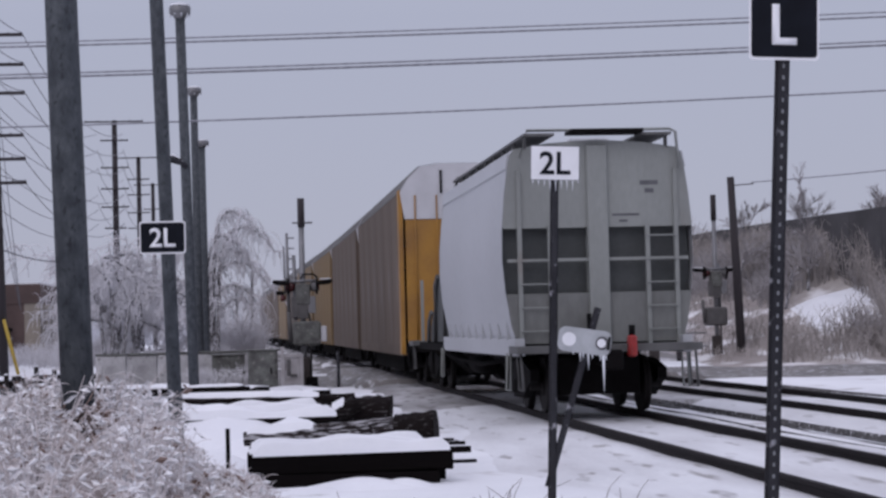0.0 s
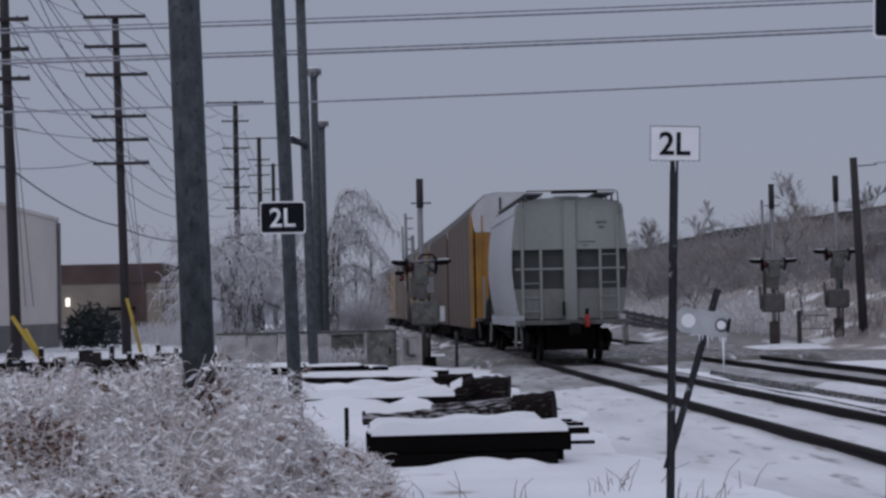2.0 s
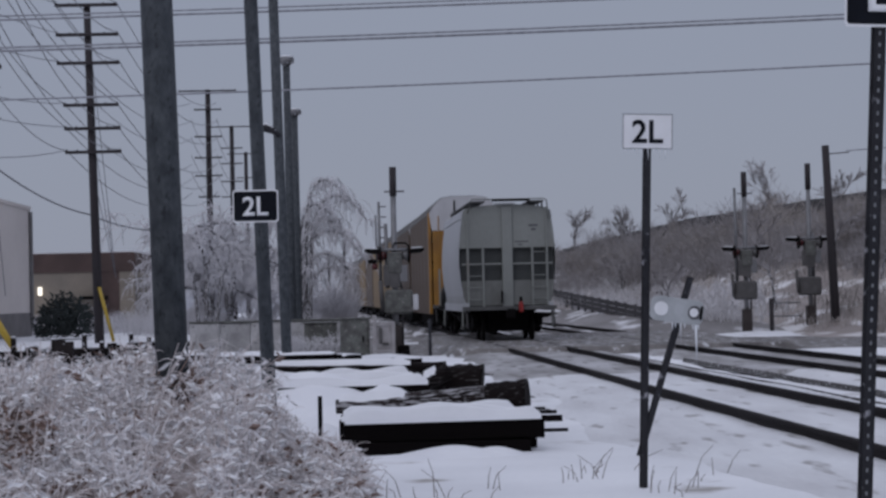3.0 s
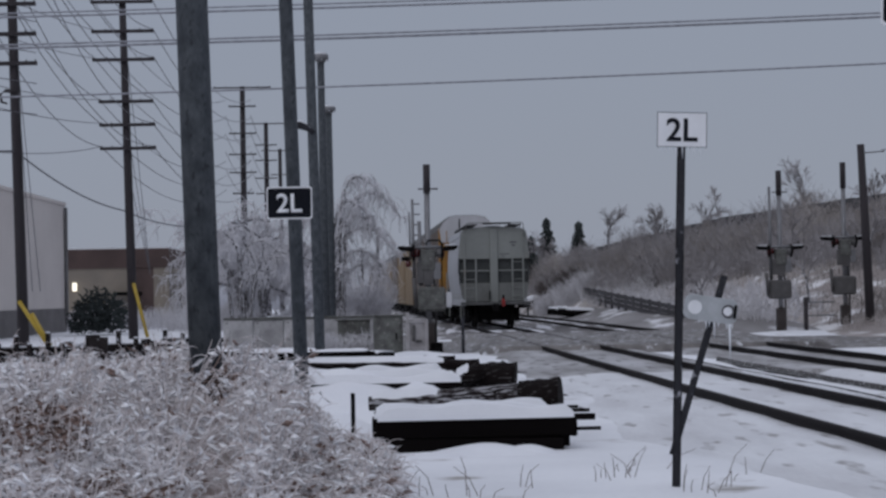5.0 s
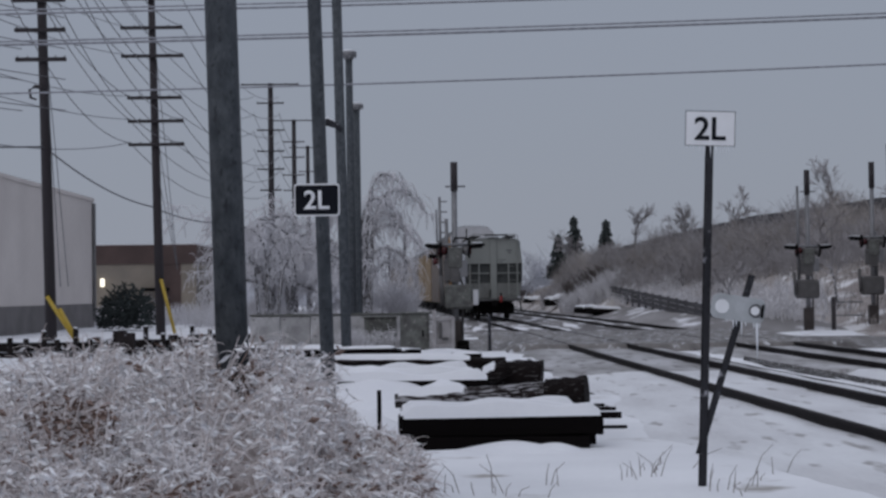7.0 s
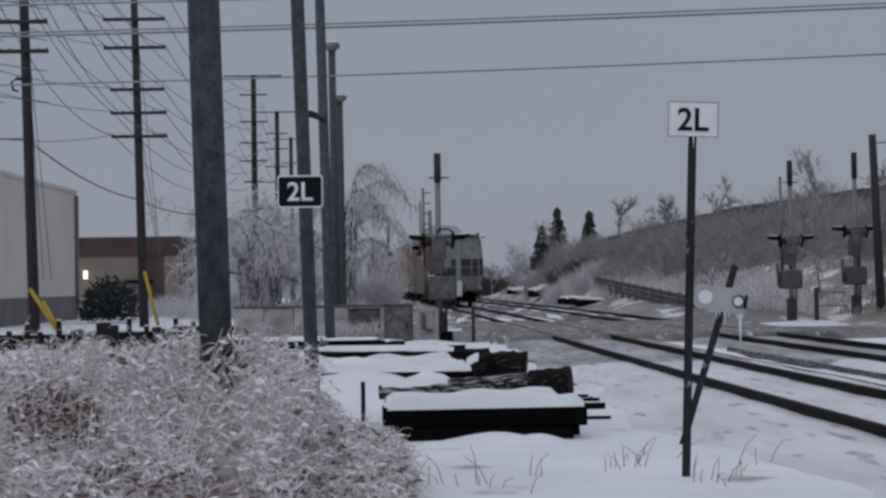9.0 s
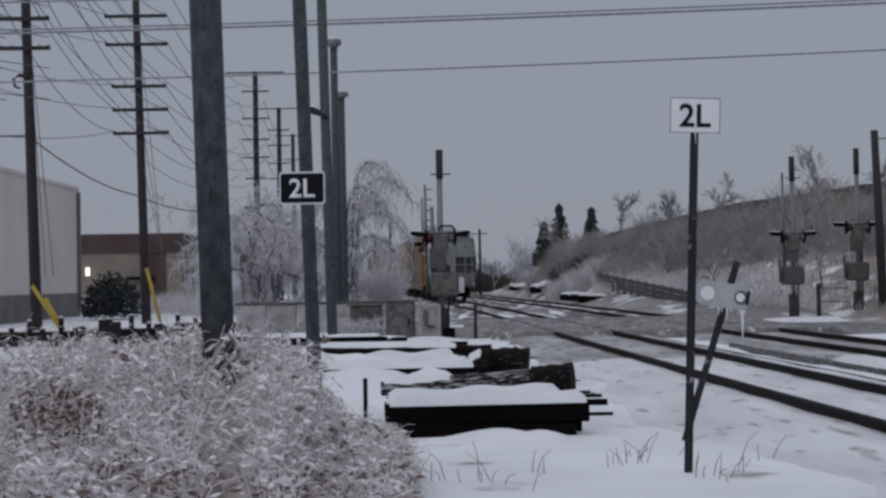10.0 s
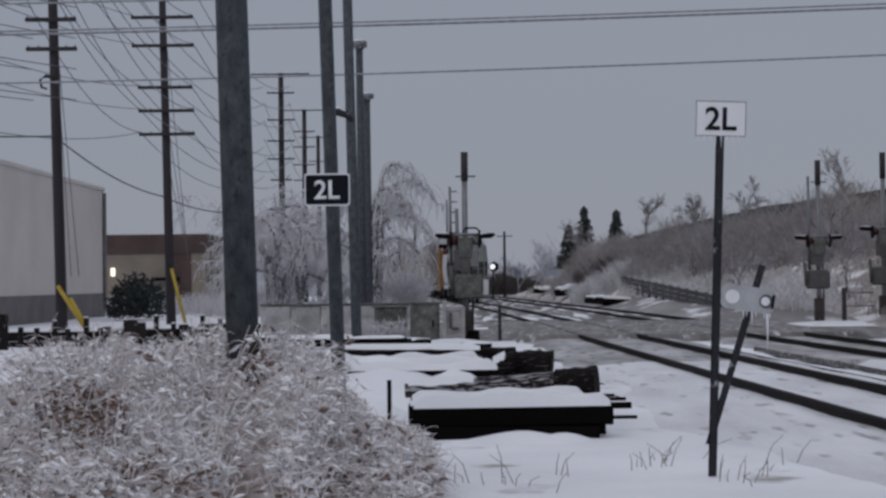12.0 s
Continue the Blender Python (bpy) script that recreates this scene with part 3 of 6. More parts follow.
# grey equipment housings by the crossing
def cabinet(x, y, w, d, h, label, m=None):
    c = empty("equipment_cabinet", pose(x, y, LOWZ))
    tagged(c, label, "cabinet", "trackside cabinets")
    part("body", boxed(-w / 2, w / 2, -d / 2, d / 2, 0, h, bevel=0.02), m or BOXGREY, c)
    part("lid", boxed(-w / 2 - 0.05, w / 2 + 0.05, -d / 2 - 0.05, d / 2 + 0.05, h, h + 0.04, bevel=0.012), MUDGREY, c)
    part("door", boxed(-w / 2 + 0.08, w / 2 - 0.08, -d / 2 - 0.025, -d / 2 - 0.004, 0.12, h - 0.1), m or BOXGREY, c)
    part("door_handle", boxed(w * 0.25, w * 0.25 + 0.04, -d / 2 - 0.05, -d / 2 - 0.027, h * 0.45, h * 0.6), BLACK, c)
    return c


cabinet(-0.50, 51.2, 0.78, 0.7, 1.10, "low mud-splashed grey trackside cabinet", MUDGREY)
cabinet(-1.5, 54.5, 0.9, 0.8, 0.96, "dull grey trackside cabinet behind brush", MUDGREY)
CONCRETE = mat("stained_grey_concrete", (0.48, 0.475, 0.49), 0.85, second=(0.30, 0.295, 0.305), scale=2.2, bump=0.3, grain=12, contrast=0.3, spots=(0.09, 0.085, 0.085), spot_at=0.68, rnd=0.15)
lb = empty("concrete_barrier", pose(-5.3, 55.6, LOWZ, 0, 0, 1))
tagged(lb, "long low stained concrete barrier behind the tie piles", "barrier")
slab_me = None
for k in range(5):
    if slab_me is None:
        ob = part("slab", boxed(-0.43, 0.43, -0.12, 0.12, 0, 1.02, bevel=0.03), CONCRETE, lb)
        slab_me = ob.data
    else:
        ob = new("slab", slab_me)
        ob.parent = lb
    ob.matrix_basis = pose(0.44 + k * 0.88, random.uniform(-0.02, 0.02), 0)
part("top_rail", boxed(0.0, 4.4, -0.16, 0.14, 1.022, 1.08, bevel=0.012), MUDGREY, lb, "dark top rail")
fr = empty("white_frame_stand", pose(0.27, 50.6, LOWZ))
tagged(fr, "white square frame stand with a dark valve", "equipment")
for x in (-0.25, 0.24):
    part("upright", boxed(x - 0.05, x + 0.05, -0.05, 0.05, 0, 1.20 if x < 0 else 1.02), FRAMEPAINT, fr)
part("back_panel", boxed(-0.20, 0.19, 0.0, 0.04, 0.30, 1.0, bevel=0.01), FRAMEPAINT, fr)
for z in (0.20, 0.92):
    part("bar", boxed(-0.20, 0.19, -0.04, 0.04, z, z + 0.1), FRAMEPAINT, fr)
part("valve", boxed(-0.14, -0.05, -0.06, -0.002, 0.44, 0.86, bevel=0.02), CASE, fr)
part("valve_foot", boxed(-0.05, 0.12, -0.06, -0.002, 0.40, 0.47, bevel=0.01), CASE, fr)
part("ground_bar", boxed(-0.62, 0.30, -0.08, 0.08, 0.10, 0.16), TIE, fr)
mp = part("marker_stake", tubed([(1.47, 50.5, -0.1), (1.47, 50.5, 0.98)], 0.045, 8), POSTSTEEL)
tagged(mp, "thin dark steel marker stake in snow", "stake")
# ---- timber and log pile ----
def tie_timber(x0, x1, y, z0, h=0.19, w=0.23, dz=0.0, turn=0.0, snow=0.05, label="old black railway tie with snow on top"):
    t = empty("timber", pose((x0 + x1) / 2, y, z0, 0, dz, turn))
    tagged(t, label, "timber", "stacked ties")
    L = x1 - x0
    bm = boxed(-L / 2, L / 2, -w / 2, w / 2, 0, h, bevel=0.012)
    bmesh.ops.subdivide_edges(bm, edges=[e for e in bm.edges if e.calc_length() > 1], cuts=8)
    for v in bm.verts:
        v.co += Vector((0, 0, 0.012)) * noise.noise(v.co * 4 + Vector((y, x0, 0)))
    part("beam", bm, TIE, t)
    if snow:
        bm = bmesh.new()
        n = 18
        rows = []
        for i in range(n + 1):
            x = -L / 2 + L * i / n + (0.02 if i == 0 else -0.03 if i == n else 0)
            top = h + snow * (0.75 + 0.5 * noise.noise((x * 2.2 + y * 7, y, 0)))
            e = 0.02 * noise.noise((x * 5, y * 3, 2))
            if i in (0, n):
                top = h + snow * 0.3
            rows.append([bm.verts.new(p) for p in ((x, -w / 2 - 0.01 + e, h - 0.012), (x, -w / 2 + 0.02 + e, top - 0.012), (x, 0, top), (x, w / 2 - 0.02, top - 0.01), (x, w / 2 + 0.01, h - 0.01))])
        for a, b in zip(rows, rows[1:]):
            for k in range(4):
                bm.faces.new((a[k], a[k + 1], b[k + 1], b[k])).smooth = True
        bmesh.ops.recalc_face_normals(bm, faces=bm.faces)
        part("snow_layer", bm, SNOW, t, "soft snow layer")
    return t


tie_timber(-0.33, 1.69, 19.35, 0.135, 0.20, snow=0.15, turn=0.4, dz=-0.35)
tie_timber(-0.37, 1.64, 19.65, 0.14, 0.20, snow=0.10, turn=0.2)
tie_timber(-0.31, 1.57, 19.97, 0.15, 0.20, snow=0.12)
tie_timber(-0.36, 1.50, 20.30, 0.155, 0.20, snow=0.13, turn=-0.5)
tie_timber(-0.28, 1.55, 19.30, -0.06, 0.19, 0.20, snow=0)
tie_timber(-0.35, 1.55, 19.65, -0.06, 0.20, 0.22, snow=0)
tie_timber(1.54, 1.66, 20.10, -0.06, 0.20, 0.6, snow=0, label="short timber block under the stacked ties")
tie_timber(-1.9, 0.70, 24.4, 0.28, 0.2, 0.25, snow=0.14, turn=1)
tie_timber(-1.7, 0.6, 24.9, 0.30, 0.2, 0.25, snow=0.16, turn=-1)
tie_timber(-1.5, 0.5, 25.4, 0.32, 0.2, 0.25, snow=0.16)
tie_timber(-3.1, -0.72, 37.2, 0.36, 0.16, 0.26, snow=0.05, turn=2)
tie_timber(-1.30, -0.62, 36.6, 0.34, 0.18, 0.26, snow=0.0, turn=-4)
tie_timber(-0.95, -0.45, 36.0, 0.02, 0.2, 0.5, snow=0.08, turn=30)
tie_timber(-0.72, -0.32, 37.5, 0.30, 0.17, 0.4, snow=0.04, turn=-50)
tie_timber(-0.66, -0.36, 38.5, 0.22, 0.2, 0.3, snow=0.04)
tie_timber(-0.2, 1.0, 35.5, 0.0, 0.16, 0.3, snow=0.08, turn=3)
tie_timber(0.35, 0.92, 38.5, 0.20, 0.16, 0.4, snow=0.04, turn=12)
tie_timber(-4.6, -1.9, 40.5, 0.34, 0.13, 0.26, snow=0.05, turn=3)


PALELOG = mat("weathered_split_log_wood", (0.03, 0.023, 0.022), 0.8, spec=0.1, second=(0.010, 0.007, 0.007), scale=3, stretch=(0.6, 5, 5), bump=0.6, grain=30, spots=(0.34, 0.335, 0.35), spot_at=0.55)


def log(pts, radii, snow_part, label, wood=None):
    base = Vector(pts[0])
    t = empty("log", pose(*base))
    tagged(t, label, "log", "log pile")
    bm = bmesh.new()
    n = 14
    P, R = [], []
    for i in range(n + 1):
        u = i / n
        p = Vector(pts[0]).lerp(Vector(pts[1]), u) - base
        P.append(p + Vector((0, 0, 0.012 * noise.noise((u * 6, base.y, 0)))))
        R.append((radii[0] * (1 - u) + radii[1] * u) * (1 + 0.10 * noise.noise((u * 5, base.y, 3))))
    tube(bm, P, R, 16)
    for v in bm.verts:
        v.co += Vector((0, 1, 1)) * 0.012 * noise.noise(v.co * 9 + base)
    bmesh.ops.recalc_face_normals(bm, faces=bm.faces)
    part("trunk", bm, wood or LOG, t)
    if snow_part:
        bm = bmesh.new()
        rows = []
        a, b = snow_part
        for i in range(n + 1):
            u = a + (b - a) * i / n
            p = Vector(pts[0]).lerp(Vector(pts[1]), u) - base
            r = radii[0] * (1 - u) + radii[1] * u
            k = 0.25 if i in (0, n) else 1
            wob = 0.3 + 0.25 * noise.noise((u * 9, base.y, 7))
            rows.append([bm.verts.new(p + Vector((0, math.sin(q) * (r + 0.005), math.cos(q) * (r + 0.005) + (0.05 * k if abs(q) < 0.5 else 0))))
                         for q in (-0.7 - wob, -0.4, 0, 0.4, 1.0)])
        for r, s in zip(rows, rows[1:]):
            for k in range(4):
                bm.faces.new((r[k], r[k + 1], s[k + 1], s[k])).smooth = True
        bmesh.ops.recalc_face_normals(bm, faces=bm.faces)
        part("snow_layer", bm, SNOW, t)
    return t


log([(-0.45, 22.1, 0.34), (1.30, 21.98, 0.375)], (0.08, 0.18), (0.02, 0.45), "weathered split log streaked with snow", PALELOG)
log([(1.28, 22.0, 0.375), (1.74, 21.9, 0.385)], (0.20, 0.235), None, "thick dark butt of the split log")
log([(-0.2, 22.75, 0.24), (1.3, 22.6, 0.22)], (0.10, 0.10), (0.0, 0.9), "dark weathered log half under snow")
log([(0.72, 25.0, 0.50), (1.40, 24.9, 0.47)], (0.16, 0.225), None, "short dark cut log on the pile")
log([(0.62, 24.7, 0.46), (0.95, 24.75, 0.60)], (0.10, 0.12), (0.0, 0.5), "broken dark log stub")
log([(-1.4, 25.9, 0.66), (0.95, 25.6, 0.62)], (0.05, 0.09), (0.0, 0.8), "slim dark log along the snowy pile")
for x0, x1, y, z, tk in ((1.6, 2.05, 23.2, 0.34, 0.035), (1.6, 2.13, 22.6, 0.33, 0.04), (1.65, 2.06, 21.2, 0.33, 0.07), (1.6, 2.06, 20.6, 0.26, 0.035), (1.2, 1.35, 25.4, 0.2, 0.05)):
    b = part("steel_bar", boxed(x0, x1, y - 0.03, y + 0.03, z - 0.16, z - 0.16 + tk, bevel=0.004), TIE)
    tagged(b, "dark flat steel bar sticking out of snow", "bar", "steel bars")
st = part("marker_stake", tubed([(-0.545, 19.0, -0.05), (-0.545, 19.0, 0.62)], 0.022, 8), BLACK)
tagged(st, "short black stake beside the timber pile", "stake")


def drift(name, x, y, rx, ry, h, label, seed=0):
    bm = bmesh.new()
    n, mrows = 28, 8
    prev = None
    top = bm.verts.new((x, y, h))
    for j in range(1, mrows + 1):
        u = j / mrows
        cur = []
        for k in range(n):
            a = 2 * math.pi * k / n
            wob = 1 + 0.22 * noise.noise((math.cos(a) * 1.5, math.sin(a) * 1.5, seed))
            px, py = x + rx * u * wob * math.cos(a), y + ry * u * wob * math.sin(a)
            z = h * (math.cos(u * math.pi) * 0.5 + 0.5) * (1 + 0.35 * noise.noise((px * 1.5, py * 1.5, seed))) - 0.05 * (u > 0.95)
            cur.append(bm.verts.new((px, py, z)))
        for k in range(n):
            if prev is None:
                bm.faces.new((top, cur[k], cur[(k + 1) % n])).smooth = True
            else:
                bm.faces.new((prev[k], cur[k], cur[(k + 1) % n], prev[(k + 1) % n])).smooth = True
        prev = cur
    bmesh.ops.recalc_face_normals(bm, faces=bm.faces)
    return tagged(part(name, bm, SNOW), label, "snow", "snow drifts", kind="stuff")


for k, a in enumerate(((0.80, 18.92, 0.85, 0.38, 0.10), (1.15, 18.95, 0.5, 0.3, 0.08), (0.2, 18.72, 0.6, 0.3, 0.05), (-1.0, 21.9, 1.0, 0.6, 0.28), (0.1, 23.5, 1.6, 0.7, 0.36), (-0.8, 24.6, 1.7, 1.3, 0.66), (0.1, 24.2, 1.0, 0.7, 0.5),
                       (0.4, 25.0, 1.0, 0.7, 0.46), (-1.9, 27.5, 2.0, 2.0, 0.5), (-1.9, 37.5, 1.8, 2.2, 0.45), (-0.2, 37, 1.3, 1.8, 0.2), (-4.5, 42, 3.5, 3, 0.5),
                       (0.2, 50.0, 1.3, 1.5, 0.12))):
    drift("snow_drift", *a, "smooth snow drift round the stacked timber", k)

# ---- buildings ----
PALEWALL = mat("pale_metal_cladding", (0.62, 0.575, 0.55), 0.7, second=(0.53, 0.49, 0.47), scale=0.25, bump=0.08, grain=4, contrast=0.1)
DARKBASE = mat("dark_plinth", (0.16, 0.15, 0.15), 0.8, scale=0.8)
TAN = mat("tan_brick", (0.25, 0.215, 0.175), 0.85, second=(0.19, 0.165, 0.14), scale=0.5, bump=0.3, grain=12)
BRICK = mat("dark_red_brick", (0.085, 0.055, 0.05), 0.85, scale=0.7, bump=0.3, grain=14)
GLOW = bpy.data.materials.new("lamp_glow")
GLOW.use_nodes = True
GLOW.node_tree.nodes["Principled BSDF"].inputs["Emission Color"].default_value = (1.0, 0.9, 0.7, 1)
GLOW.node_tree.nodes["Principled BSDF"].inputs["Emission Strength"].default_value = 1.2
wh = empty("warehouse", pose(-17.65, 100, 0.2))
tagged(wh, "big pale clad warehouse with a dark plinth", "building")
part("side_wall", boxed(-14, 0, -28, 0, 1.0, 6.3), PALEWALL, wh)
part("plinth", boxed(-14, 0.03, -28, 0.03, -0.3, 1.0), DARKBASE, wh)
part("roof_edge", boxed(-14.1, 0.06, -28.1, 0.06, 6.3, 6.48), PALEWALL, wh)
part("downpipe", boxed(0.035, 0.16, -0.4, -0.1, 0.2, 6.2), BOXGREY, wh)
bb = empty("flat_roofed_building", pose(-14.3, 116, -0.1))
tagged(bb, "low tan and dark brick building with a flat roof", "building")
part("front_wall", boxed(-9, -2.2, 0, 9, 0, 3.6), TAN, bb)
part("dark_corner", boxed(-2.2, -0.9, -0.03, 9, 0, 3.6), BRICK, bb)
part("end_wall", boxed(-0.9, 0.0, 0.0, 9, 0, 3.6), TAN, bb)
part("fascia", boxed(-9.05, 0.06, -0.08, 9.05, 3.6, 4.75), BRICK, bb)
part("roof_snow", boxed(-9.0, 0.0, 0.0, 9.0, 4.75, 4.83), SNOW, bb)
for k in range(5):
    part("pilaster", boxed(0.0, 0.06, 0.6 + k * 1.7, 0.9 + k * 1.7, 0, 3.3), DARKBASE, bb)
part("canopy", boxed(-3.2, -1.6, -0.9, -0.05, 1.95, 2.15), BLACK, bb)
wl_ = part("wall_lamp", boxed(-5.75, -5.5, -0.15, -0.02, 2.25, 2.75, bevel=0.03), GLOW, bb, "lit wall lamp")
# ---- hill wall ----
def wall_line(y):
    return spline([(60, 23.6), (70, 22.3), (80, 20.6), (90, 19.5), (100, 18.2), (110, 16.8), (130, 14.0), (160, 10.5)], y)


WALLMAT = mat("dark_retaining_wall", (0.085, 0.082, 0.088), 0.85, second=(0.05, 0.048, 0.052), scale=0.5, bump=0.3, grain=6, contrast=0.3)
hw = empty("hill_wall")
tagged(hw, "long dark panelled wall along the top of the bank", "wall", kind="structure")
for i in range(40):
    y0, y1 = 62 + i * 2.6, 62 + i * 2.6 + 2.56
    bm = bmesh.new()
    z1 = 5.55 + 0.05 * noise.noise((i * 1.3, 0, 0)) - 0.03 * max(0.0, y0 - 104)
    vs = [bm.verts.new(p) for p in ((wall_line(y0), y0, 2.6), (wall_line(y0) + 0.35, y0, 2.6), (wall_line(y1) + 0.35, y1, 2.6), (wall_line(y1), y1, 2.6))]
    r = bmesh.ops.extrude_face_region(bm, geom=[bm.faces.new(vs)])
    for e in r["geom"]:
        if isinstance(e, bmesh.types.BMVert):
            e.co.z = z1
    bmesh.ops.recalc_face_normals(bm, faces=bm.faces)
    part("panel", bm, WALLMAT, hw)

# snow lying on the open part of the bank
def lying_snow(x0, x1, y0, y1, label):
    bm = bmesh.new()
    n = 16
    vs = []
    for j in range(n + 1):
        row = []
        for i in range(n + 1):
            u, v = i / n * 2 - 1, j / n * 2 - 1
            a = 0.85 + 0.25 * noise.noise((math.atan2(v, u) * 1.2, x0, 4))
            x, y = (x0 + x1) / 2 + u * (x1 - x0) / 2 * a, (y0 + y1) / 2 + v * (y1 - y0) / 2 * a
            row.append(bm.verts.new((x, y, ground_z(x, y) + 0.16 * (1 - max(abs(u), abs(v)) ** 4) - 0.04)))
        vs.append(row)
    for j in range(n):
        for i in range(n):
            bm.faces.new((vs[j][i], vs[j][i + 1], vs[j + 1][i + 1], vs[j + 1][i])).smooth = True
    return tagged(part("snow_field", bm, SNOW), label, "snow", "bank snow", kind="stuff")


lying_snow(18.6, 24.5, 66.5, 72.5, "open snow lying on the bank above the bushes")


# ---- utility poles and wires ----
WIRE = mat("iced_wire", (0.29, 0.295, 0.33), 0.4, scale=5, bump=0.05)
INSUL = mat("grey_insulator", (0.12, 0.12, 0.13), 0.4, scale=5, bump=0.05)
GUARD = mat("yellow_guy_guard", (0.42, 0.29, 0.03), 0.5, scale=3, bump=0.05, contrast=0.2)


def utility_pole(x, y, h, r, arms, lean, guards=(), label="tall timber utility pole with iced crossarms"):
    """arms: (height, half width to one side, to the other)."""
    p = empty("utility_pole", pose(x, y, -0.3))
    tagged(p, label, "utility pole", "utility poles")
    part("shaft", tubed([(0, 0, 0), (lean * h * 0.5, 0, h * 0.5), (lean * h, 0, h)], [r, r * 0.85, r * 0.7], 12), POLEWOOD, p)
    th = 0.06 if y < 100 else 0.04
    for z, a, b in arms:
        c = lean * z
        arm = part("crossarm", boxed(c - a, c + b, -0.24 * r / 0.15, -0.10 * r / 0.15, z - th, z + th, bevel=0.01), POLEWOOD, p)
        for xx in [c - a + 0.06, c - a * 0.55] + [c + b * 0.55, c + b - 0.06]:
            part("insulator", tubed([(xx, -0.17, z + 0.05), (xx, -0.17, z + 0.12)], [0.04, 0.028], 6), INSUL, arm)
    for gx, gz, gl in guards:
        part("guy_guard", tubed([(gx + gl, -0.3, 0.35), (gx, -0.25, gz)], 0.07, 8), GUARD, p, "yellow plastic guy wire guard")
    return p


utility_pole(-12.3, 62.0, 17.5, 0.19, [(11.45, 0.9, 0.80), (10.48, 0.85, 0.78), (9.53, 0.85, 0.78)], -0.022,
             ((-0.1, 1.9, 1.0), (0.3, 1.5, 0.65)), "tall timber utility pole with yellow guy guards")
pole_a = bpy.data.objects["utility_pole"]
part("bracket", tubed([(-0.15, -0.2, 8.62), (-0.45, -0.2, 8.66), (-0.62, -0.2, 8.55), (-0.58, -0.2, 8.30), (-0.40, -0.2, 8.24)], [0.07, 0.06, 0.045, 0.045, 0.03], 8), POLEWOOD, pole_a, "dark curled bracket")
UP = utility_pole(-11.05, 78.0, 14.0, 0.20, [(13.95, 1.25, 1.25), (12.75, 1.25, 1.25), (11.6, 1.25, 1.25), (9.9, 1.05, 1.15), (8.95, 1.05, 1.2), (8.0, 1.05, 1.2)], -0.020,
                  ((0.05, 2.55, 0.55),), "tall timber utility pole with six crossarms")
utility_pole(-10.7, 128.0, 15.95, 0.24, [(15.85, 1.9, 1.9), (14.6, 0.9, 0.9), (12.8, 0.9, 0.9), (11.4, 0.9, 0.9), (10.2, 0.9, 0.9), (8.8, 0.7, 0.7)], 0.0)
utility_pole(-11.6, 162.0, 16.6, 0.25, [(16.5, 1.9, 1.9), (14.7, 0.9, 0.9), (13.4, 0.9, 0.9), (11.9, 0.9, 0.9), (10.6, 0.9, 0.9)], 0.0)
utility_pole(-12.9, 200.0, 17.3, 0.26, [(17.1, 1.9, 1.9), (14.6, 0.9, 0.9), (13.2, 0.9, 0.9)], 0.0)
for x, y, h in ((6.4, 200.0, 7.1), (-2.7, 186.0, 7.6), (-4.3, 190.0, 6.6)):
    utility_pole(x, y, h, 0.17, [(h - 0.5, 0.8, 0.8)] if x > 0 else [], 0.0, label="distant slim timber pole beyond the crossing")


WIREDARK = mat("dark_line_wire", (0.10, 0.10, 0.115), 0.5, scale=5, bump=0.05)


def wire(a, b, sag, r, n=14, m=None):
    a, b = Vector(a), Vector(b)
    pts = []
    for i in range(n + 1):
        u = i / n
        p = a.lerp(b, u)
        p.z -= sag * 4 * u * (1 - u)
        pts.append(p)
    ob = part("wire", tubed(pts, r, 5), m or WIRE)
    return tagged(ob, "thin iced overhead wire", "wire", "overhead wires")


ARMS = [(13.75, 1.2), (12.55, 1.2), (11.4, 1.2), (9.7, 1.05), (8.75, 1.05), (7.8, 1.05)]
# line wires between the poles, running away along the yard
for z, w in ARMS:
    for s in (-1, 1):
        xa = -11.05 - 0.02 * z + s * w
        wire((-12.55 + s * 0.75 + 0.25 * math.sin(z * 3), 62, z + 3.4), (xa, 78, z), 0.9 + 0.35 * math.sin(z * 5 + s), 0.017, 16, WIREDARK)
        wire((xa, 78, z), (-11.0 + s * 0.85, 128, z + 1.0), 1.5, 0.018, 14, WIREDARK)
        if s < 0:
            wire((xa - 3.0, 20.0, z + 0.3), (xa, 78, z), 1.7 + 0.5 * math.sin(z * 5 + s), 0.015, 20, WIREDARK)
for k in range(4):
    for s in (-1, 1):
        wire((-11.0 + s * 0.85, 128, 13.7 - k * 1.2), (-12 + s * 0.85, 162, 14.4 - k * 1.2), 0.9, 0.02, 14, WIREDARK)
        wire((-12.5 + s * 0.7, 62, 10.6 - k), (-30 + s * 0.7, 20.0, 13.0 - k), 0.8, 0.016, 14, WIREDARK)
wire((-12.5, 62, 6.43), (-11.4, 78, 5.2), 0.3, 0.03, 14, WIREDARK)
wire((-11.4, 78, 5.2), (-9.5, 96, 5.3), 0.35, 0.03, 14, WIREDARK)
wire((-12.5, 62, 6.43), (-16, 40, 5.05), 0.1, 0.03, 14, WIREDARK)
for gx, gz in ((-11.3, 13.0), (-11.3, 9.4), (-11.3, 7.4)):
    wire((gx, 78, gz), (-10.3, 77.6, 2.6), 0.0, 0.014, 2, WIREDARK)
for dx in (0.25, 0.5):
    wire((-12.5, 62, 10.5), (-12.2 + dx, 61.7, 1.9), 0.0, 0.014, 2, WIREDARK)
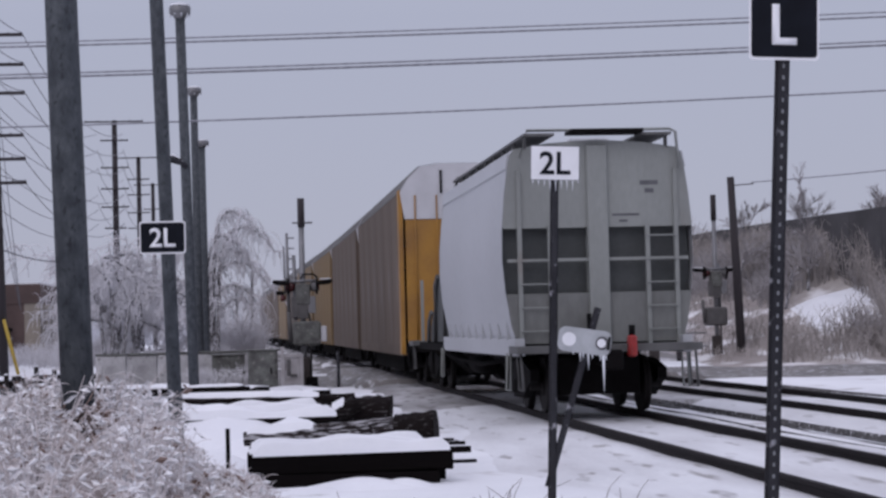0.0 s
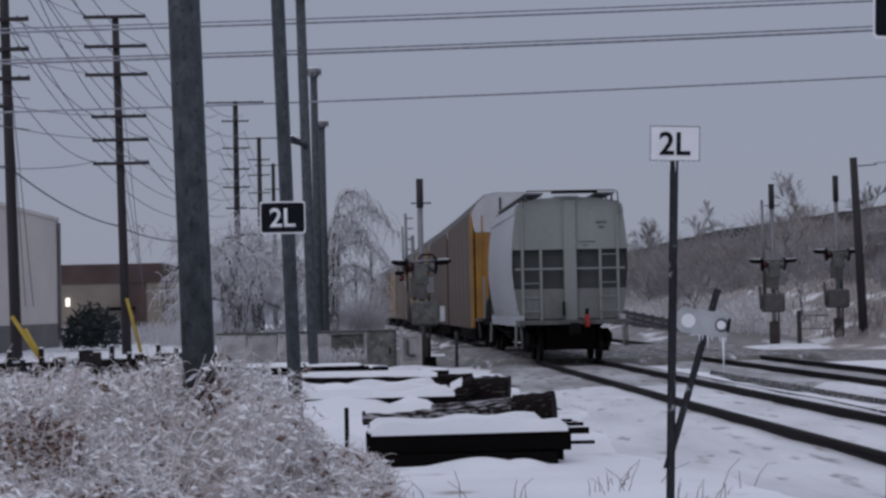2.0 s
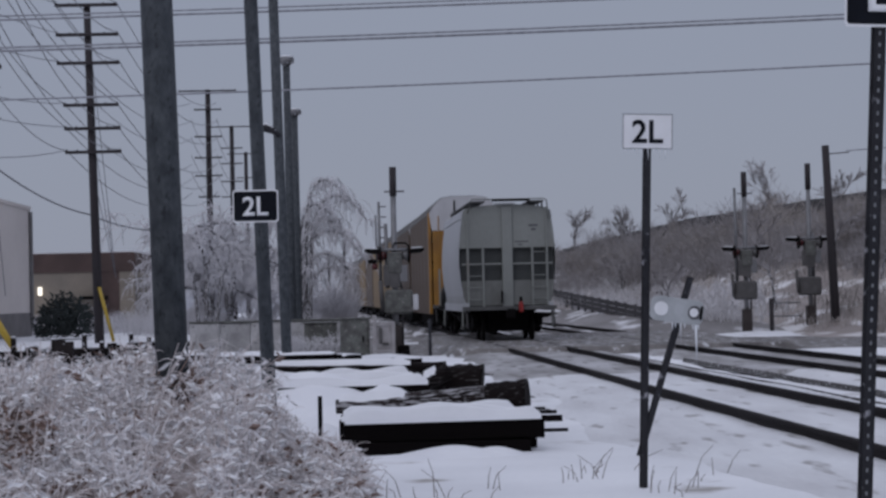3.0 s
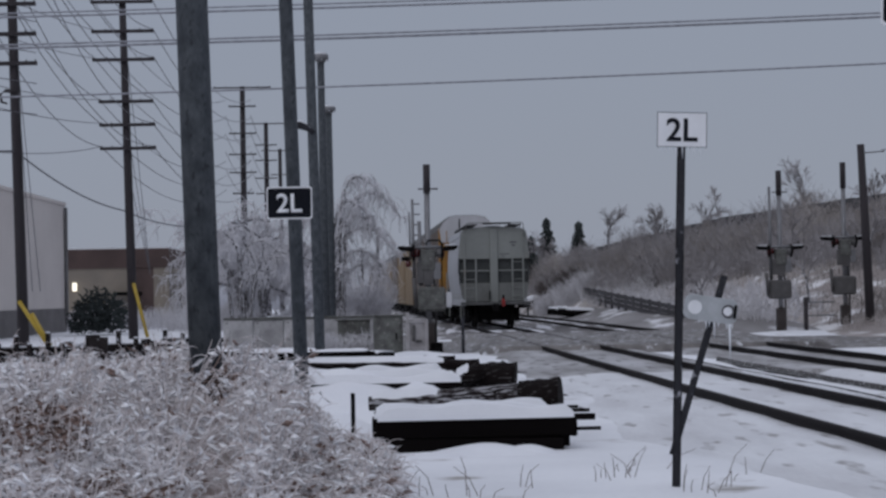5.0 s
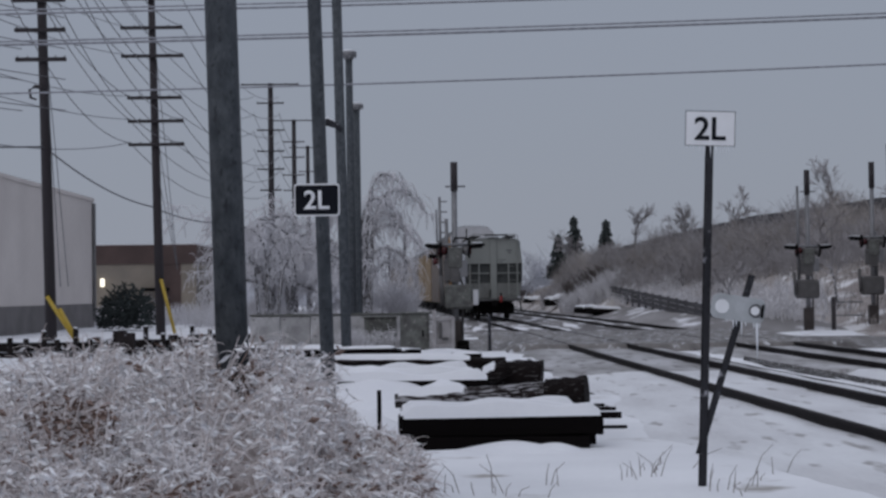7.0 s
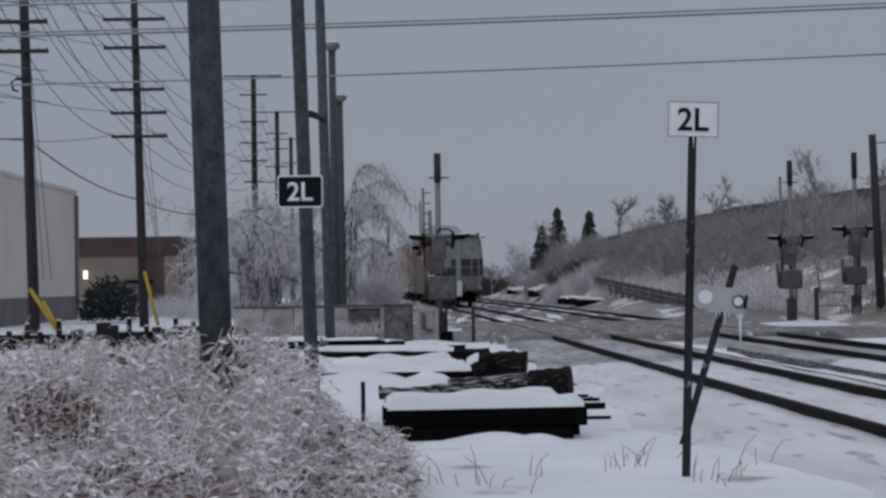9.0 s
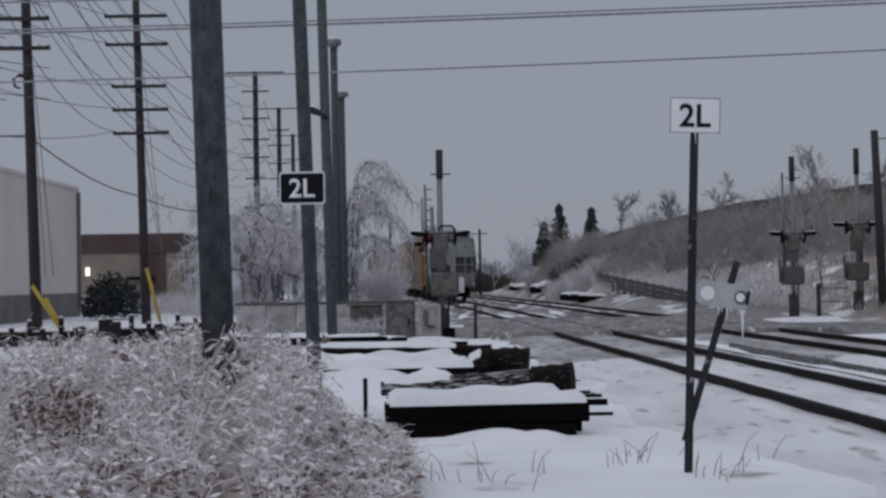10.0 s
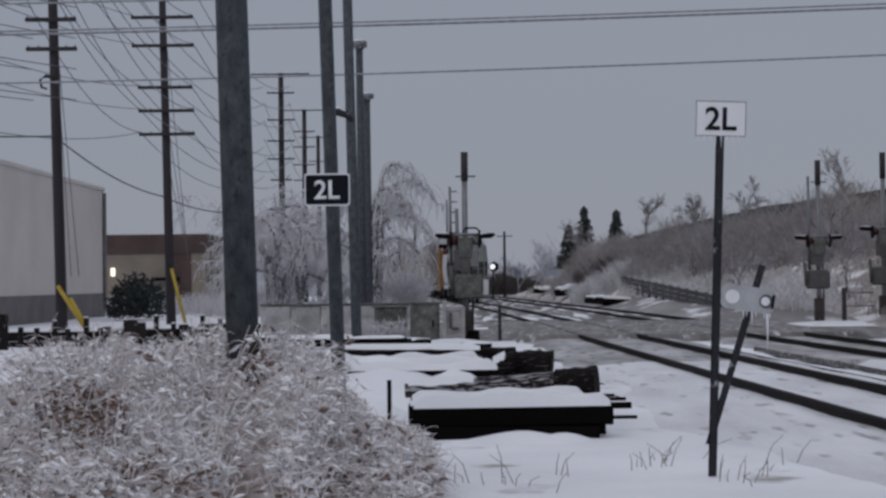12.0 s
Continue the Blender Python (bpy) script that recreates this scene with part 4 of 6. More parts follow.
# crossing span wires high above the yard
for za, zb, sag, r in ((7.45, 8.85, 0.35, 0.022), (8.86, 10.15, 0.30, 0.030), (8.95, 10.28, 0.30, 0.022), (9.75, 10.95, 0.25, 0.026), (9.85, 11.1, 0.25, 0.020)):
    wire((-26, 56, za), (32, 56, zb), sag, r * 1.25, 30)
wire((16.5, 66, 6.3), (40, 62, 9.3), 0.5, 0.02)

# ---- frosted vegetation ----
FROST = mat("frosted_twig", (0.63, 0.625, 0.66), 0.7, second=(0.43, 0.42, 0.44), scale=0.9, bump=0.1, grain=20, contrast=0.3)
BARK = mat("dark_bark", (0.075, 0.068, 0.07), 0.85, scale=3, stretch=(3, 3, 0.5), bump=0.4, grain=20, spots=(0.45, 0.45, 0.48), spot_at=0.53)
BRUSH = mat("brown_frosted_brush", (0.45, 0.415, 0.40), 0.85, second=(0.17, 0.152, 0.145), scale=0.40, bump=0.1, grain=15, contrast=0.3)
SPRUCE = mat("dark_spruce", (0.035, 0.045, 0.045), 0.85, second=(0.015, 0.02, 0.02), scale=1.5, bump=0.3, grain=15, contrast=0.4)
BANKTWIG = mat("grey_brown_twigs", (0.36, 0.345, 0.36), 0.85, second=(0.22, 0.205, 0.21), scale=0.6, bump=0.1, contrast=0.2)
DARKBRUSH = mat("dark_brown_brush", (0.085, 0.07, 0.068), 0.85, second=(0.045, 0.036, 0.035), scale=0.6, bump=0.1, contrast=0.3)
# frosted twigs, with distance haze mixed into the base colour
HAZETREE = mat("pale_far_twigs", (0.50, 0.51, 0.56), 0.8, second=(0.40, 0.41, 0.45), scale=0.5, bump=0.1, contrast=0.2)


class Strands:
    """Gathers thin three-sided strands fast."""
    def __init__(self):
        self.v, self.f = [], []

    def add(self, pts, r0, r1):
        n = len(pts)
        base = len(self.v)
        for i, p in enumerate(pts):
            r = r0 + (r1 - r0) * i / (n - 1)
            self.v += [(p[0] - r, p[1], p[2] - r * 0.4), (p[0] + r, p[1] - r * 0.3, p[2] - r * 0.4), (p[0], p[1] + r * 0.5, p[2] + r)]
        for i in range(n - 1):
            a = base + 3 * i
            for k in range(3):
                self.f.append((a + k, a + (k + 1) % 3, a + 3 + (k + 1) % 3, a + 3 + k))

    def leaf(self, p, d, n, w):
        """A small bent four-cornered flake along d, with a spine."""
        b = len(self.v)
        d, n = Vector(d), Vector(n)
        p = Vector(p)
        self.v += [tuple(p), tuple(p + d * 0.5 + n * w), tuple(p + d), tuple(p + d * 0.5 - n * w), tuple(p + d * 0.5 + d.cross(n).normalized() * w * 0.8)]
        self.f += [(b, b + 1, b + 4), (b + 1, b + 2, b + 4), (b + 2, b + 3, b + 4), (b + 3, b, b + 4)]

    def done(self, name, material, parent=None, label=""):
        me = bpy.data.meshes.new(name)
        me.from_pydata(self.v, [], self.f)
        me.materials.append(material)
        ob = new(name, me)
        ob.parent = parent
        if label:
            ob["label"] = label
        return ob


def grow(strands, limbs, p, d, length, r, depth, droop, rng, twig_r, spread=0.6):
    n = 6
    pts = [p.copy()]
    q, dd = p.copy(), d.normalized()
    for i in range(n):
        dd = (dd + Vector((rng.uniform(-1, 1), rng.uniform(-1, 1), rng.uniform(-0.7, 0.7))) * 0.16 + Vector((0, 0, -droop * (i + 1) / n))).normalized()
        q = q + dd * length / n
        pts.append(q.copy())
    if r > 0.05:
        limbs.append((pts, r))
    else:
        strands.add(pts, max(r, twig_r), twig_r * 0.6)
    if depth == 0:
        return
    kids = rng.randint(4, 6) if depth > 1 else rng.randint(6, 9)
    for k in range(kids):
        i = rng.randint(2, n)
        base = pts[i]
        u = (pts[i] - pts[i - 1]).normalized()
        side = Vector((rng.gauss(0, 1), rng.gauss(0, 1), rng.gauss(0.1, 0.7))).normalized()
        grow(strands, limbs, base, u * (1 - spread) + side * spread, length * rng.uniform(0.45, 0.72), r * 0.5, depth - 1, droop * 1.35, rng, twig_r, spread)


def bare_tree(x, y, h, r, seed, droop, twig_r, label, material=None, depth=3, trunks=1, spread=0.6, z=-0.1):
    rng = random.Random(seed)
    t = empty("tree", pose(x, y, z))
    tagged(t, label, "tree", "bare trees")
    st, limbs = Strands(), []
    for k in range(trunks):
        lean = Vector((rng.uniform(-0.35, 0.35) * (trunks > 1), rng.uniform(-0.2, 0.2), 1))
        grow(st, limbs, Vector((0.3 * k, 0, 0)), lean, h * 0.55, r, depth, droop, rng, twig_r, spread)
    bm = bmesh.new()
    for pts, rr in limbs:
        tube(bm, pts, [rr * (1 - 0.55 * i / (len(pts) - 1)) for i in range(len(pts))], 7)
    bmesh.ops.recalc_face_normals(bm, faces=bm.faces)
    part("trunk", bm, BARK, t, "dark forked trunk")
    st.done("crown", material or FROST, t, "fine frosted twigs")
    return t


def willow(x, y, arcs, seed, label):
    """Long limbs that rise, bow over and trail fine twigs."""
    rng = random.Random(seed)
    t = empty("willow_tree", pose(x, y, -0.1))
    tagged(t, label, "tree", "bare trees")
    st, bm = Strands(), bmesh.new()
    for x0, x1, z1, reach in arcs:
        pts = []
        for i in range(13):
            u = i / 12
            pts.append(Vector((x0 + (x1 - x0) * min(1, u * 1.6) + reach * max(0, u - 0.35) ** 1.1 * 1.6, rng.uniform(-0.1, 0.1) + u * rng.uniform(-0.6, 0.6),
                               z1 * (1 - (1 - min(1, u / 0.62)) ** 2) - 2.1 * max(0, u - 0.62) ** 2 * abs(reach) * 1.6)))
        tube(bm, pts, [0.11 * (1 - 0.8 * i / 12) for i in range(13)], 7)
        for k in range(105):
            i = rng.randint(4, 12)
            p = pts[i] + Vector((rng.gauss(0, 0.08), rng.gauss(0, 0.1), 0))
            d = Vector((rng.gauss(0.12 * (1 if reach > 0 else -1), 0.28), rng.gauss(0, 0.3), rng.uniform(0.05, 0.35)))
            L = rng.uniform(0.5, 1.7)
            w = [p]
            for q in range(6):
                w.append(w[-1] + d.normalized() * L / 6)
                d += Vector((0, 0, -0.30))
            st.add(w, 0.015, 0.009)
            for j in range(2):
                b = w[rng.randint(1, 5)]
                st.add([b, b + Vector((rng.gauss(0, 0.12), rng.gauss(0, 0.1), -rng.uniform(0.1, 0.4)))], 0.012, 0.008)
    bmesh.ops.recalc_face_normals(bm, faces=bm.faces)
    part("trunk", bm, BARK, t, "dark forked limbs")
    st.done("crown", FROST, t, "trailing frosted twigs")
    return t


willow(-3.6, 94, ((0.3, 0.6, 7.5, 1.7), (0.5, 0.9, 6.7, 2.5), (0, 0.2, 6.3, 1.6), (0.2, 0.5, 5.0, 2.6), (-0.3, -0.6, 5.6, -1.4), (0.1, 0.5, 3.9, 2.0), (0.0, -0.9, 4.2, -1.6), (0.3, 1.0, 3.2, 1.4), (0.1, 0.3, 5.6, 2.2), (-0.2, -1.4, 3.4, -1.0)), 5, "frosted willow with limbs bowed over by ice")
willow(-8.0, 92, ((0, 0.3, 4.4, 1.8), (0.3, -0.3, 4.9, -1.8), (-0.3, -0.8, 3.8, -1.4), (0.5, 1.1, 3.6, 1.5)), 6, "frosted willow with dark forked limbs")
# weeping frosted trees behind the poles
bare_tree(-7.6, 96, 8.5, 0.20, 3, 0.16, 0.020, "frosted weeping tree with arching twigs", trunks=3, depth=4)
bare_tree(-9.2, 100, 7.0, 0.16, 5, 0.12, 0.020, "frosted bare tree with forked trunk", trunks=2, depth=4)
for k, (x, y, h) in enumerate(((19.9, 96, 3.6), (17.2, 108, 3.2), (21.6, 88, 3.4), (15.6, 118, 3.0), (13.5, 128, 2.8), (22.8, 80, 3.2), (23.6, 74, 3.0), (11.5, 150, 4.5))):
    bare_tree(x, y, h, 0.07, 40 + k, 0.0, 0.009, "small bare tree on top of the bank", BANKTWIG, depth=4, spread=0.36, z=4.0 if y < 140 else 2.5)
for k, (x, y, h) in enumerate(((15.2, 72, 3.2), (18.3, 76, 3.0), (12.8, 84, 2.6), (16.6, 84, 3.4), (13.5, 96, 2.6), (19.2, 72, 2.8), (20.4, 73, 2.8), (14.0, 108, 2.6))):
    bare_tree(x, y, h, 0.07, 60 + k, 0.03, 0.014, "thin bare sapling on the grassy bank", BANKTWIG, depth=3, spread=0.4, z=ground_z(x, y) - 0.1)

for k, (x, y, h) in enumerate(((10.2, 215, 5.6), (8.7, 222, 4.6), (11.6, 226, 5.0))):
    bare_tree(x, y, h, 0.10, 80 + k, 0.02, 0.022, "frosted tree far down the line, paled for haze", HAZETREE, depth=4, spread=0.4)


def spruce(x, y, z, h, seed):
    rng = random.Random(seed)
    t = empty("spruce_tree", pose(x, y, z))
    tagged(t, "dark green conical spruce tree on the far bank", "tree", "spruce trees")
    part("trunk", tubed([(0, 0, 0), (0, 0, h * 0.95)], [0.14, 0.02], 7), BARK, t)
    s = Strands()
    for k in range(210):
        u = rng.random() ** 0.75
        zz = h * (0.06 + 0.93 * u)
        a = rng.uniform(0, 2 * math.pi)
        L = (1 - u) ** 0.9 * h * 0.33 * rng.uniform(0.35, 1.15) + 0.06
        tip = Vector((math.cos(a) * L, math.sin(a) * L, zz - 0.28 * L))
        root = Vector((0, 0, zz))
        s.add([root, root.lerp(tip, 0.5) + Vector((0, 0, 0.06 * L)), tip], 0.10, 0.02)
        for j in range(4):
            p = root.lerp(tip, rng.uniform(0.3, 1))
            s.add([p, p + Vector((rng.uniform(-0.3, 0.3), rng.uniform(-0.3, 0.3), -rng.uniform(0.1, 0.3)))], 0.07, 0.02)
    s.done("crown", SPRUCE, t, "dense dark needle branches")
    return t


spruce(11.2, 152, 3.2, 4.3, 1)
spruce(10.0, 153, 2.8, 3.3, 2)
spruce(13.75, 152, 3.8, 3.4, 3)


def brush(name, spots, n, h, r, material, label, seed, z0=None):
    rng = random.Random(seed)
    s = Strands()
    for x0, x1, y0, y1 in spots:
        for k in range(n):
            x, y = rng.uniform(x0, x1), rng.uniform(y0, y1)
            if 18.4 < x < 21.6 and 66 < y < 73:
                continue
            z = (ground_z(x, y) if z0 is None else z0) - 0.05
            hh = h * rng.uniform(0.4, 1.1) * (0.75 + 0.5 * noise.noise((x * 0.5, y * 0.25, seed)))
            dx, dy = rng.uniform(-0.4, 0.4) * hh, rng.uniform(-0.3, 0.3) * hh
            s.add([(x, y, z), (x + dx * 0.35, y + dy * 0.4, z + hh * 0.6), (x + dx, y + dy, z + hh)], r, r * 0.5)
            for j in range(3):
                u = rng.uniform(0.35, 0.9)
                b = (x + dx * u * 0.7, y + dy * u * 0.7, z + hh * u)
                s.add([b, (b[0] + rng.uniform(-0.4, 0.4) * hh, b[1] + rng.uniform(-0.2, 0.2), b[2] + rng.uniform(0.0, 0.4) * hh)], r * 0.7, r * 0.3)
    ob = s.done(name, material)
    return tagged(ob, label, "bushes", kind="stuff")


def bank_spots(a, b, y0, y1):
    return [(spline(BANK, y) + a, spline(BANK, y) + b, y, y + 4) for y in range(y0, y1, 4)]


brush("bank_grass", bank_spots(10.8, 19.5, 64, 130), 360, 0.5, 0.013, BRUSH, "brown frosted grass and brush on the bank", 5)
brush("bank_grass", bank_spots(7.5, 19, 130, 190), 300, 0.7, 0.022, BRUSH, "brown frosted grass on the far bank", 6)
brush("bank_foot_bushes", bank_spots(8.8, 11.6, 70, 150), 150, 1.0, 0.018, FROST, "grey frosted bushes at the foot of the bank", 7)
brush("bank_foot_bushes", [(16.5, 24, 62, 68), (20, 27, 60, 66)], 900, 1.5, 0.014, BRUSH, "tangled brown bushes beside the crossing", 9)
brush("yard_brush", [(-12, -2.2, 93, 101), (-20, -8, 100, 110)], 1100, 1.5, 0.018, FROST, "grey frosted brush under the trees", 11)
brush("yard_brush", [(-3.2, -1.0, 96, 104)], 600, 2.6, 0.018, FROST, "grey frosted brush beside the line", 13)
brush("yard_brush", [(-3.2, -0.8, 56, 60), (-2.6, -0.95, 52.6, 53.8)], 200, 0.9, 0.012, FROST, "grey frosted brush by the cabinets", 14)
brush("far_woods", [(-60, -10, 230, 260), (12, 26, 215, 250), (-60, 40, 345, 365)], 800, 6.0, 0.06, HAZETREE, "frosted woods in the distance, paled for haze", 15)
brush("far_woods", [(20, 60, 200, 240)], 600, 6.0, 0.05, HAZETREE, "frosted woods in the distance, paled for haze", 16)
def wall_spots(a, b, y0, y1):
    return [(wall_line(y) - a, wall_line(y) - b, y, y + 4) for y in range(y0, y1, 4)]


brush("wall_foot_brush", wall_spots(3.4, 0.3, 64, 150), 420, 1.8, 0.014, BANKTWIG, "grey brown brush along the foot of the wall", 21)
brush("wall_foot_brush", wall_spots(2.2, 0.3, 64, 150), 260, 2.3, 0.015, BRUSH, "tall brown brush against the wall", 22)
brush("far_thicket", [(5.4, 12.5, 232, 244)], 1100, 2.7, 0.05, DARKBRUSH, "low dark thicket at the end of the line", 24)
brush("dark_thicket", [(10.4, 13.4, 128, 136), (9.6, 12.2, 132, 140)], 1300, 1.6, 0.022, DARKBRUSH, "dark brown thicket at the end of the bank", 23)
brush("bank_end_bushes", [(8.7, 10.6, 126, 133), (9.6, 12.5, 124, 128)], 700, 1.7, 0.016, FROST, "pale frosted bushes before the dark thicket", 27)
brush("wall_foot_brush", wall_spots(2.0, 0.2, 92, 150), 260, 2.7, 0.016, BANKTWIG, "tall grey brush against the far wall", 28)
# evergreen bush by the low building
ev = Strands()
rng = random.Random(4)
for k in range(1500):
    a, b = rng.uniform(0, 2 * math.pi), rng.uniform(0, 1)
    rr = 1.5 * math.sqrt(b)
    zz = rng.uniform(0.1, 1) * 2.1 * (1 - b * 0.55)
    p = Vector((-14.05 + rr * math.cos(a) * 0.85, 88 + rr * math.sin(a), zz))
    ev.leaf(p, (rng.uniform(-0.35, 0.35), rng.uniform(-0.2, 0.2), rng.uniform(-0.15, 0.3)), (rng.uniform(-0.6, 0.6), -0.4, rng.uniform(-0.6, 0.6)), 0.09)
tagged(ev.done("evergreen_bush", SPRUCE), "dark green round evergreen bush by the building", "bush")

# ---- foreground weeds ----
WEED = mat("ice_coated_weed_stems", (0.70, 0.68, 0.70), 0.35, second=(0.42, 0.36, 0.35), scale=5, bump=0.2, grain=40, contrast=0.3)
WEEDICE = mat("white_ice_coated_leaves", (0.86, 0.87, 0.90), 0.22, second=(0.62, 0.60, 0.61), scale=9, bump=0.2, grain=50, contrast=0.2)
WEEDBROWN = mat("brown_dead_leaves", (0.24, 0.165, 0.14), 0.6, second=(0.13, 0.085, 0.07), scale=9, bump=0.2, grain=50, contrast=0.3)
CROWN = [(-4.2, 0.88), (-3.4, 0.92), (-2.87, 0.97), (-2.64, 1.08), (-2.45, 1.24), (-2.3, 1.25), (-2.14, 1.08), (-1.99, 0.98), (-1.83, 1.04), (-1.68, 1.22), (-1.53, 1.28), (-1.34, 1.29),
         (-1.18, 1.27), (-1.03, 1.20), (-0.88, 1.07), (-0.76, 0.95), (-0.69, 0.84), (-0.58, 0.70), (-0.46, 0.69), (-0.30, 0.66), (-0.21, 0.56), (-0.13, 0.44), (-0.08, 0.28), (-0.04, 0.1)]


def weeds():
    rng = random.Random(21)
    stems, ice, brown = Strands(), Strands(), Strands()
    for k in range(6500):
        y = rng.uniform(10.4, 15.3)
        x = rng.uniform(-4.0, 0.05) * y / 13.0
        top = spline(CROWN, x * 13.0 / y)
        fall = 1.0 - 0.44 * max(0.0, (13.0 - y) / 2.0) ** 1.2 - 0.10 * max(0.0, y - 13.5)
        clump = 1.07 + 0.32 * noise.noise((x * 2.6, y * 1.6, 2.0))
        x13 = x * 13.0 / y
        hump = 0.0 if x13 > -1.08 or -2.22 < x13 < -1.76 or x13 < -2.62 else 1.0
        h = min((1.58 - (1.58 - top) * y / 13.0) * rng.uniform(0.86 + 0.11 * hump, 1.0 + 0.13 * hump), top * fall * clump * rng.uniform(0.84, 1.20))
        if abs(x13 + 1.335) < 0.23 and y < 13.1:
            h *= 0.36
            hump = 0.0
        if h < 0.06 or noise.noise((x * 1.9, y * 1.1, 11.0)) > 0.36 + 0.25 * rng.random():
            continue
        a = rng.uniform(0, 2 * math.pi)
        bend = rng.uniform(0.1, 0.55) * h * (1.0 if hump else 0.5)
        dx, dy = math.cos(a) * bend, math.sin(a) * bend * 0.6
        pts = [(x + dx * u * u, y + dy * u * u, h * (u - 0.30 * u ** 3 * (bend / h))) for u in (0, 0.3, 0.55, 0.78, 1.0)]
        stems.add(pts, 0.0046, 0.0026)
        for j in range(rng.randint(5, 9)):
            u = rng.uniform(0.35, 1.0)
            i = min(3, int(u * 4))
            p = Vector(pts[i]).lerp(Vector(pts[i + 1]), u * 4 - i)
            ang = rng.uniform(0, 2 * math.pi)
            L = rng.uniform(0.035, 0.105)
            d = Vector((math.cos(ang) * L, math.sin(ang) * L * 0.7, rng.uniform(-0.9, 0.5) * L))
            nrm = Vector((rng.uniform(-0.5, 0.5), rng.uniform(-0.5, 0.5), 1)).normalized()
            tgt = brown if (rng.random() < 0.04 + 0.95 * max(0, 0.60 - p.z) or noise.noise((p.x * 2.2, p.y * 2, p.z * 3)) > 0.44
                            or (((p.x * 13 / p.y + 2.45) / 0.32) ** 2 + ((p.z - 0.82) / 0.14) ** 2 < 1 and rng.random() < 0.85)) else ice
            tgt.leaf(p, d, nrm, rng.uniform(0.009, 0.019) * (1.25 if p.z > 0.75 else 1.0))
        for j in range(2):
            u = rng.uniform(0.5, 1)
            p = Vector(pts[2]).lerp(Vector(pts[4]), u)
            w = [p]
            d = Vector((rng.gauss(0, 1), rng.gauss(0, 0.6), rng.gauss(0.3, 0.5))).normalized() * rng.uniform(0.03, 0.07)
            for q in range(3):
                w.append(w[-1] + d)
                d = d + Vector((0, 0, -0.018))
            stems.add([tuple(q) for q in w], 0.0032, 0.0016)
    t = empty("weed_thicket", pose(0, 0, 0))
    tagged(t, "dense thicket of ice coated dead weeds", "weeds", kind="stuff")
    tagged(stems.done("stems", WEED, t), kind="stuff")
    tagged(ice.done("iced_leaves", WEEDICE, t), kind="stuff")
    tagged(brown.done("dead_leaves", WEEDBROWN, t), kind="stuff")
    # fill beneath, so that no bare ground shows through
    def under(x, y):
        b = spline(CROWN, x * 13.0 / y)
        b = min(b, 1.58 - (1.58 - b) * y / 13.0)
        return max(-0.1, b * 0.74 * (1 - 0.45 * max(0, (13 - y) / 2) ** 1.2) * (0.85 + 0.35 * noise.noise((x * 3, y * 2, 5))) * min(1, (15.6 - y) / 0.8) + 0.05 * noise.noise((x * 14, y * 14, 1)))
    g = grid_mesh("matted_weeds", steps((-5.0, -0.2, 110)), steps((10.6, 15.6, 70)), under, WEEDMAT, t)
    tagged(g, kind="stuff")


WEEDMAT = mat("matted_frosted_weeds", (0.44, 0.405, 0.40), 0.8, second=(0.20, 0.155, 0.14), scale=7, bump=1.0, grain=45, contrast=0.5)
weeds()

# dead vine round the thick pole
vine = Strands()
rv = random.Random(31)
for k in range(46):
    a0, z0, dz = rv.uniform(0, 6.28), rv.uniform(0.25, 1.0), rv.uniform(0.1, 0.4)
    sp = rv.choice((-1, 1)) * rv.uniform(0.6, 2.6)
    rr = rv.uniform(0.112, 0.15)
    vine.add([(-1.335 + rr * math.cos(a0 + sp * u), 13.0 + rr * math.sin(a0 + sp * u), z0 + dz * u) for u in (0, 0.25, 0.5, 0.75, 1.0)], 0.006, 0.003)
for k in range(1000):
    a0 = rv.uniform(3.1, 6.3)
    zv = 0.35 + 0.75 * rv.random() ** 1.4
    rl = 0.13 + 0.16 * max(0.0, 0.95 - zv) * rv.random()
    p = Vector((-1.35 + rl * math.cos(a0), 13.0 + rl * math.sin(a0), zv))
    vine.leaf(p, (rv.uniform(-0.08, 0.08), rv.uniform(-0.05, 0.02), rv.uniform(-0.07, 0.04)), (rv.uniform(-0.6, 0.6), -0.3, 0.6), rv.uniform(0.006, 0.015))
tagged(vine.done("dead_vine", WEEDBROWN), "brown dead vine clinging to the thick pole", "vine", kind="stuff")

# bare ballast edges showing between the tracks
def ballast_line(off, w, y0, y1, seed):
    bm = bmesh.new()
    prev = None
    n = int((y1 - y0) / 0.25)
    for i in range(n + 1):
        y = y0 + (y1 - y0) * i / n
        ww = max(0.012, w * (0.9 + 1.4 * noise.noise((y * 0.7, off, seed)) + 0.5 * noise.noise((y * 4, off, seed))))
        x = line_x(y, off + 0.05 * noise.noise((y * 0.4, off, 9)))
        z = 0.075
        cur = [bm.verts.new(p) for p in ((x - ww, y, z - 0.06), (x, y, z + 0.03), (x + ww, y, z - 0.06))]
        if prev:
            for k in range(2):
                bm.faces.new((prev[k], prev[k + 1], cur[k + 1], cur[k]))
        prev = cur
    bmesh.ops.recalc_face_normals(bm, faces=bm.faces)
    tagged(part("ballast_ridge", bm, BALLAST), "dark ridge of bare ballast stones between tracks", "ballast", "ballast ridges", kind="stuff")


BALLAST = mat("dark_ballast_stone", (0.075, 0.07, 0.07), 0.85, second=(0.03, 0.028, 0.028), scale=6, bump=1.0, grain=30, contrast=0.5, spots=(0.5, 0.5, 0.52), spot_at=0.62)
for off, w in ((1.55, 0.09), (2.35, 0.06), (6.3, 0.08)):
    ballast_line(off, w, 12, 42, off)

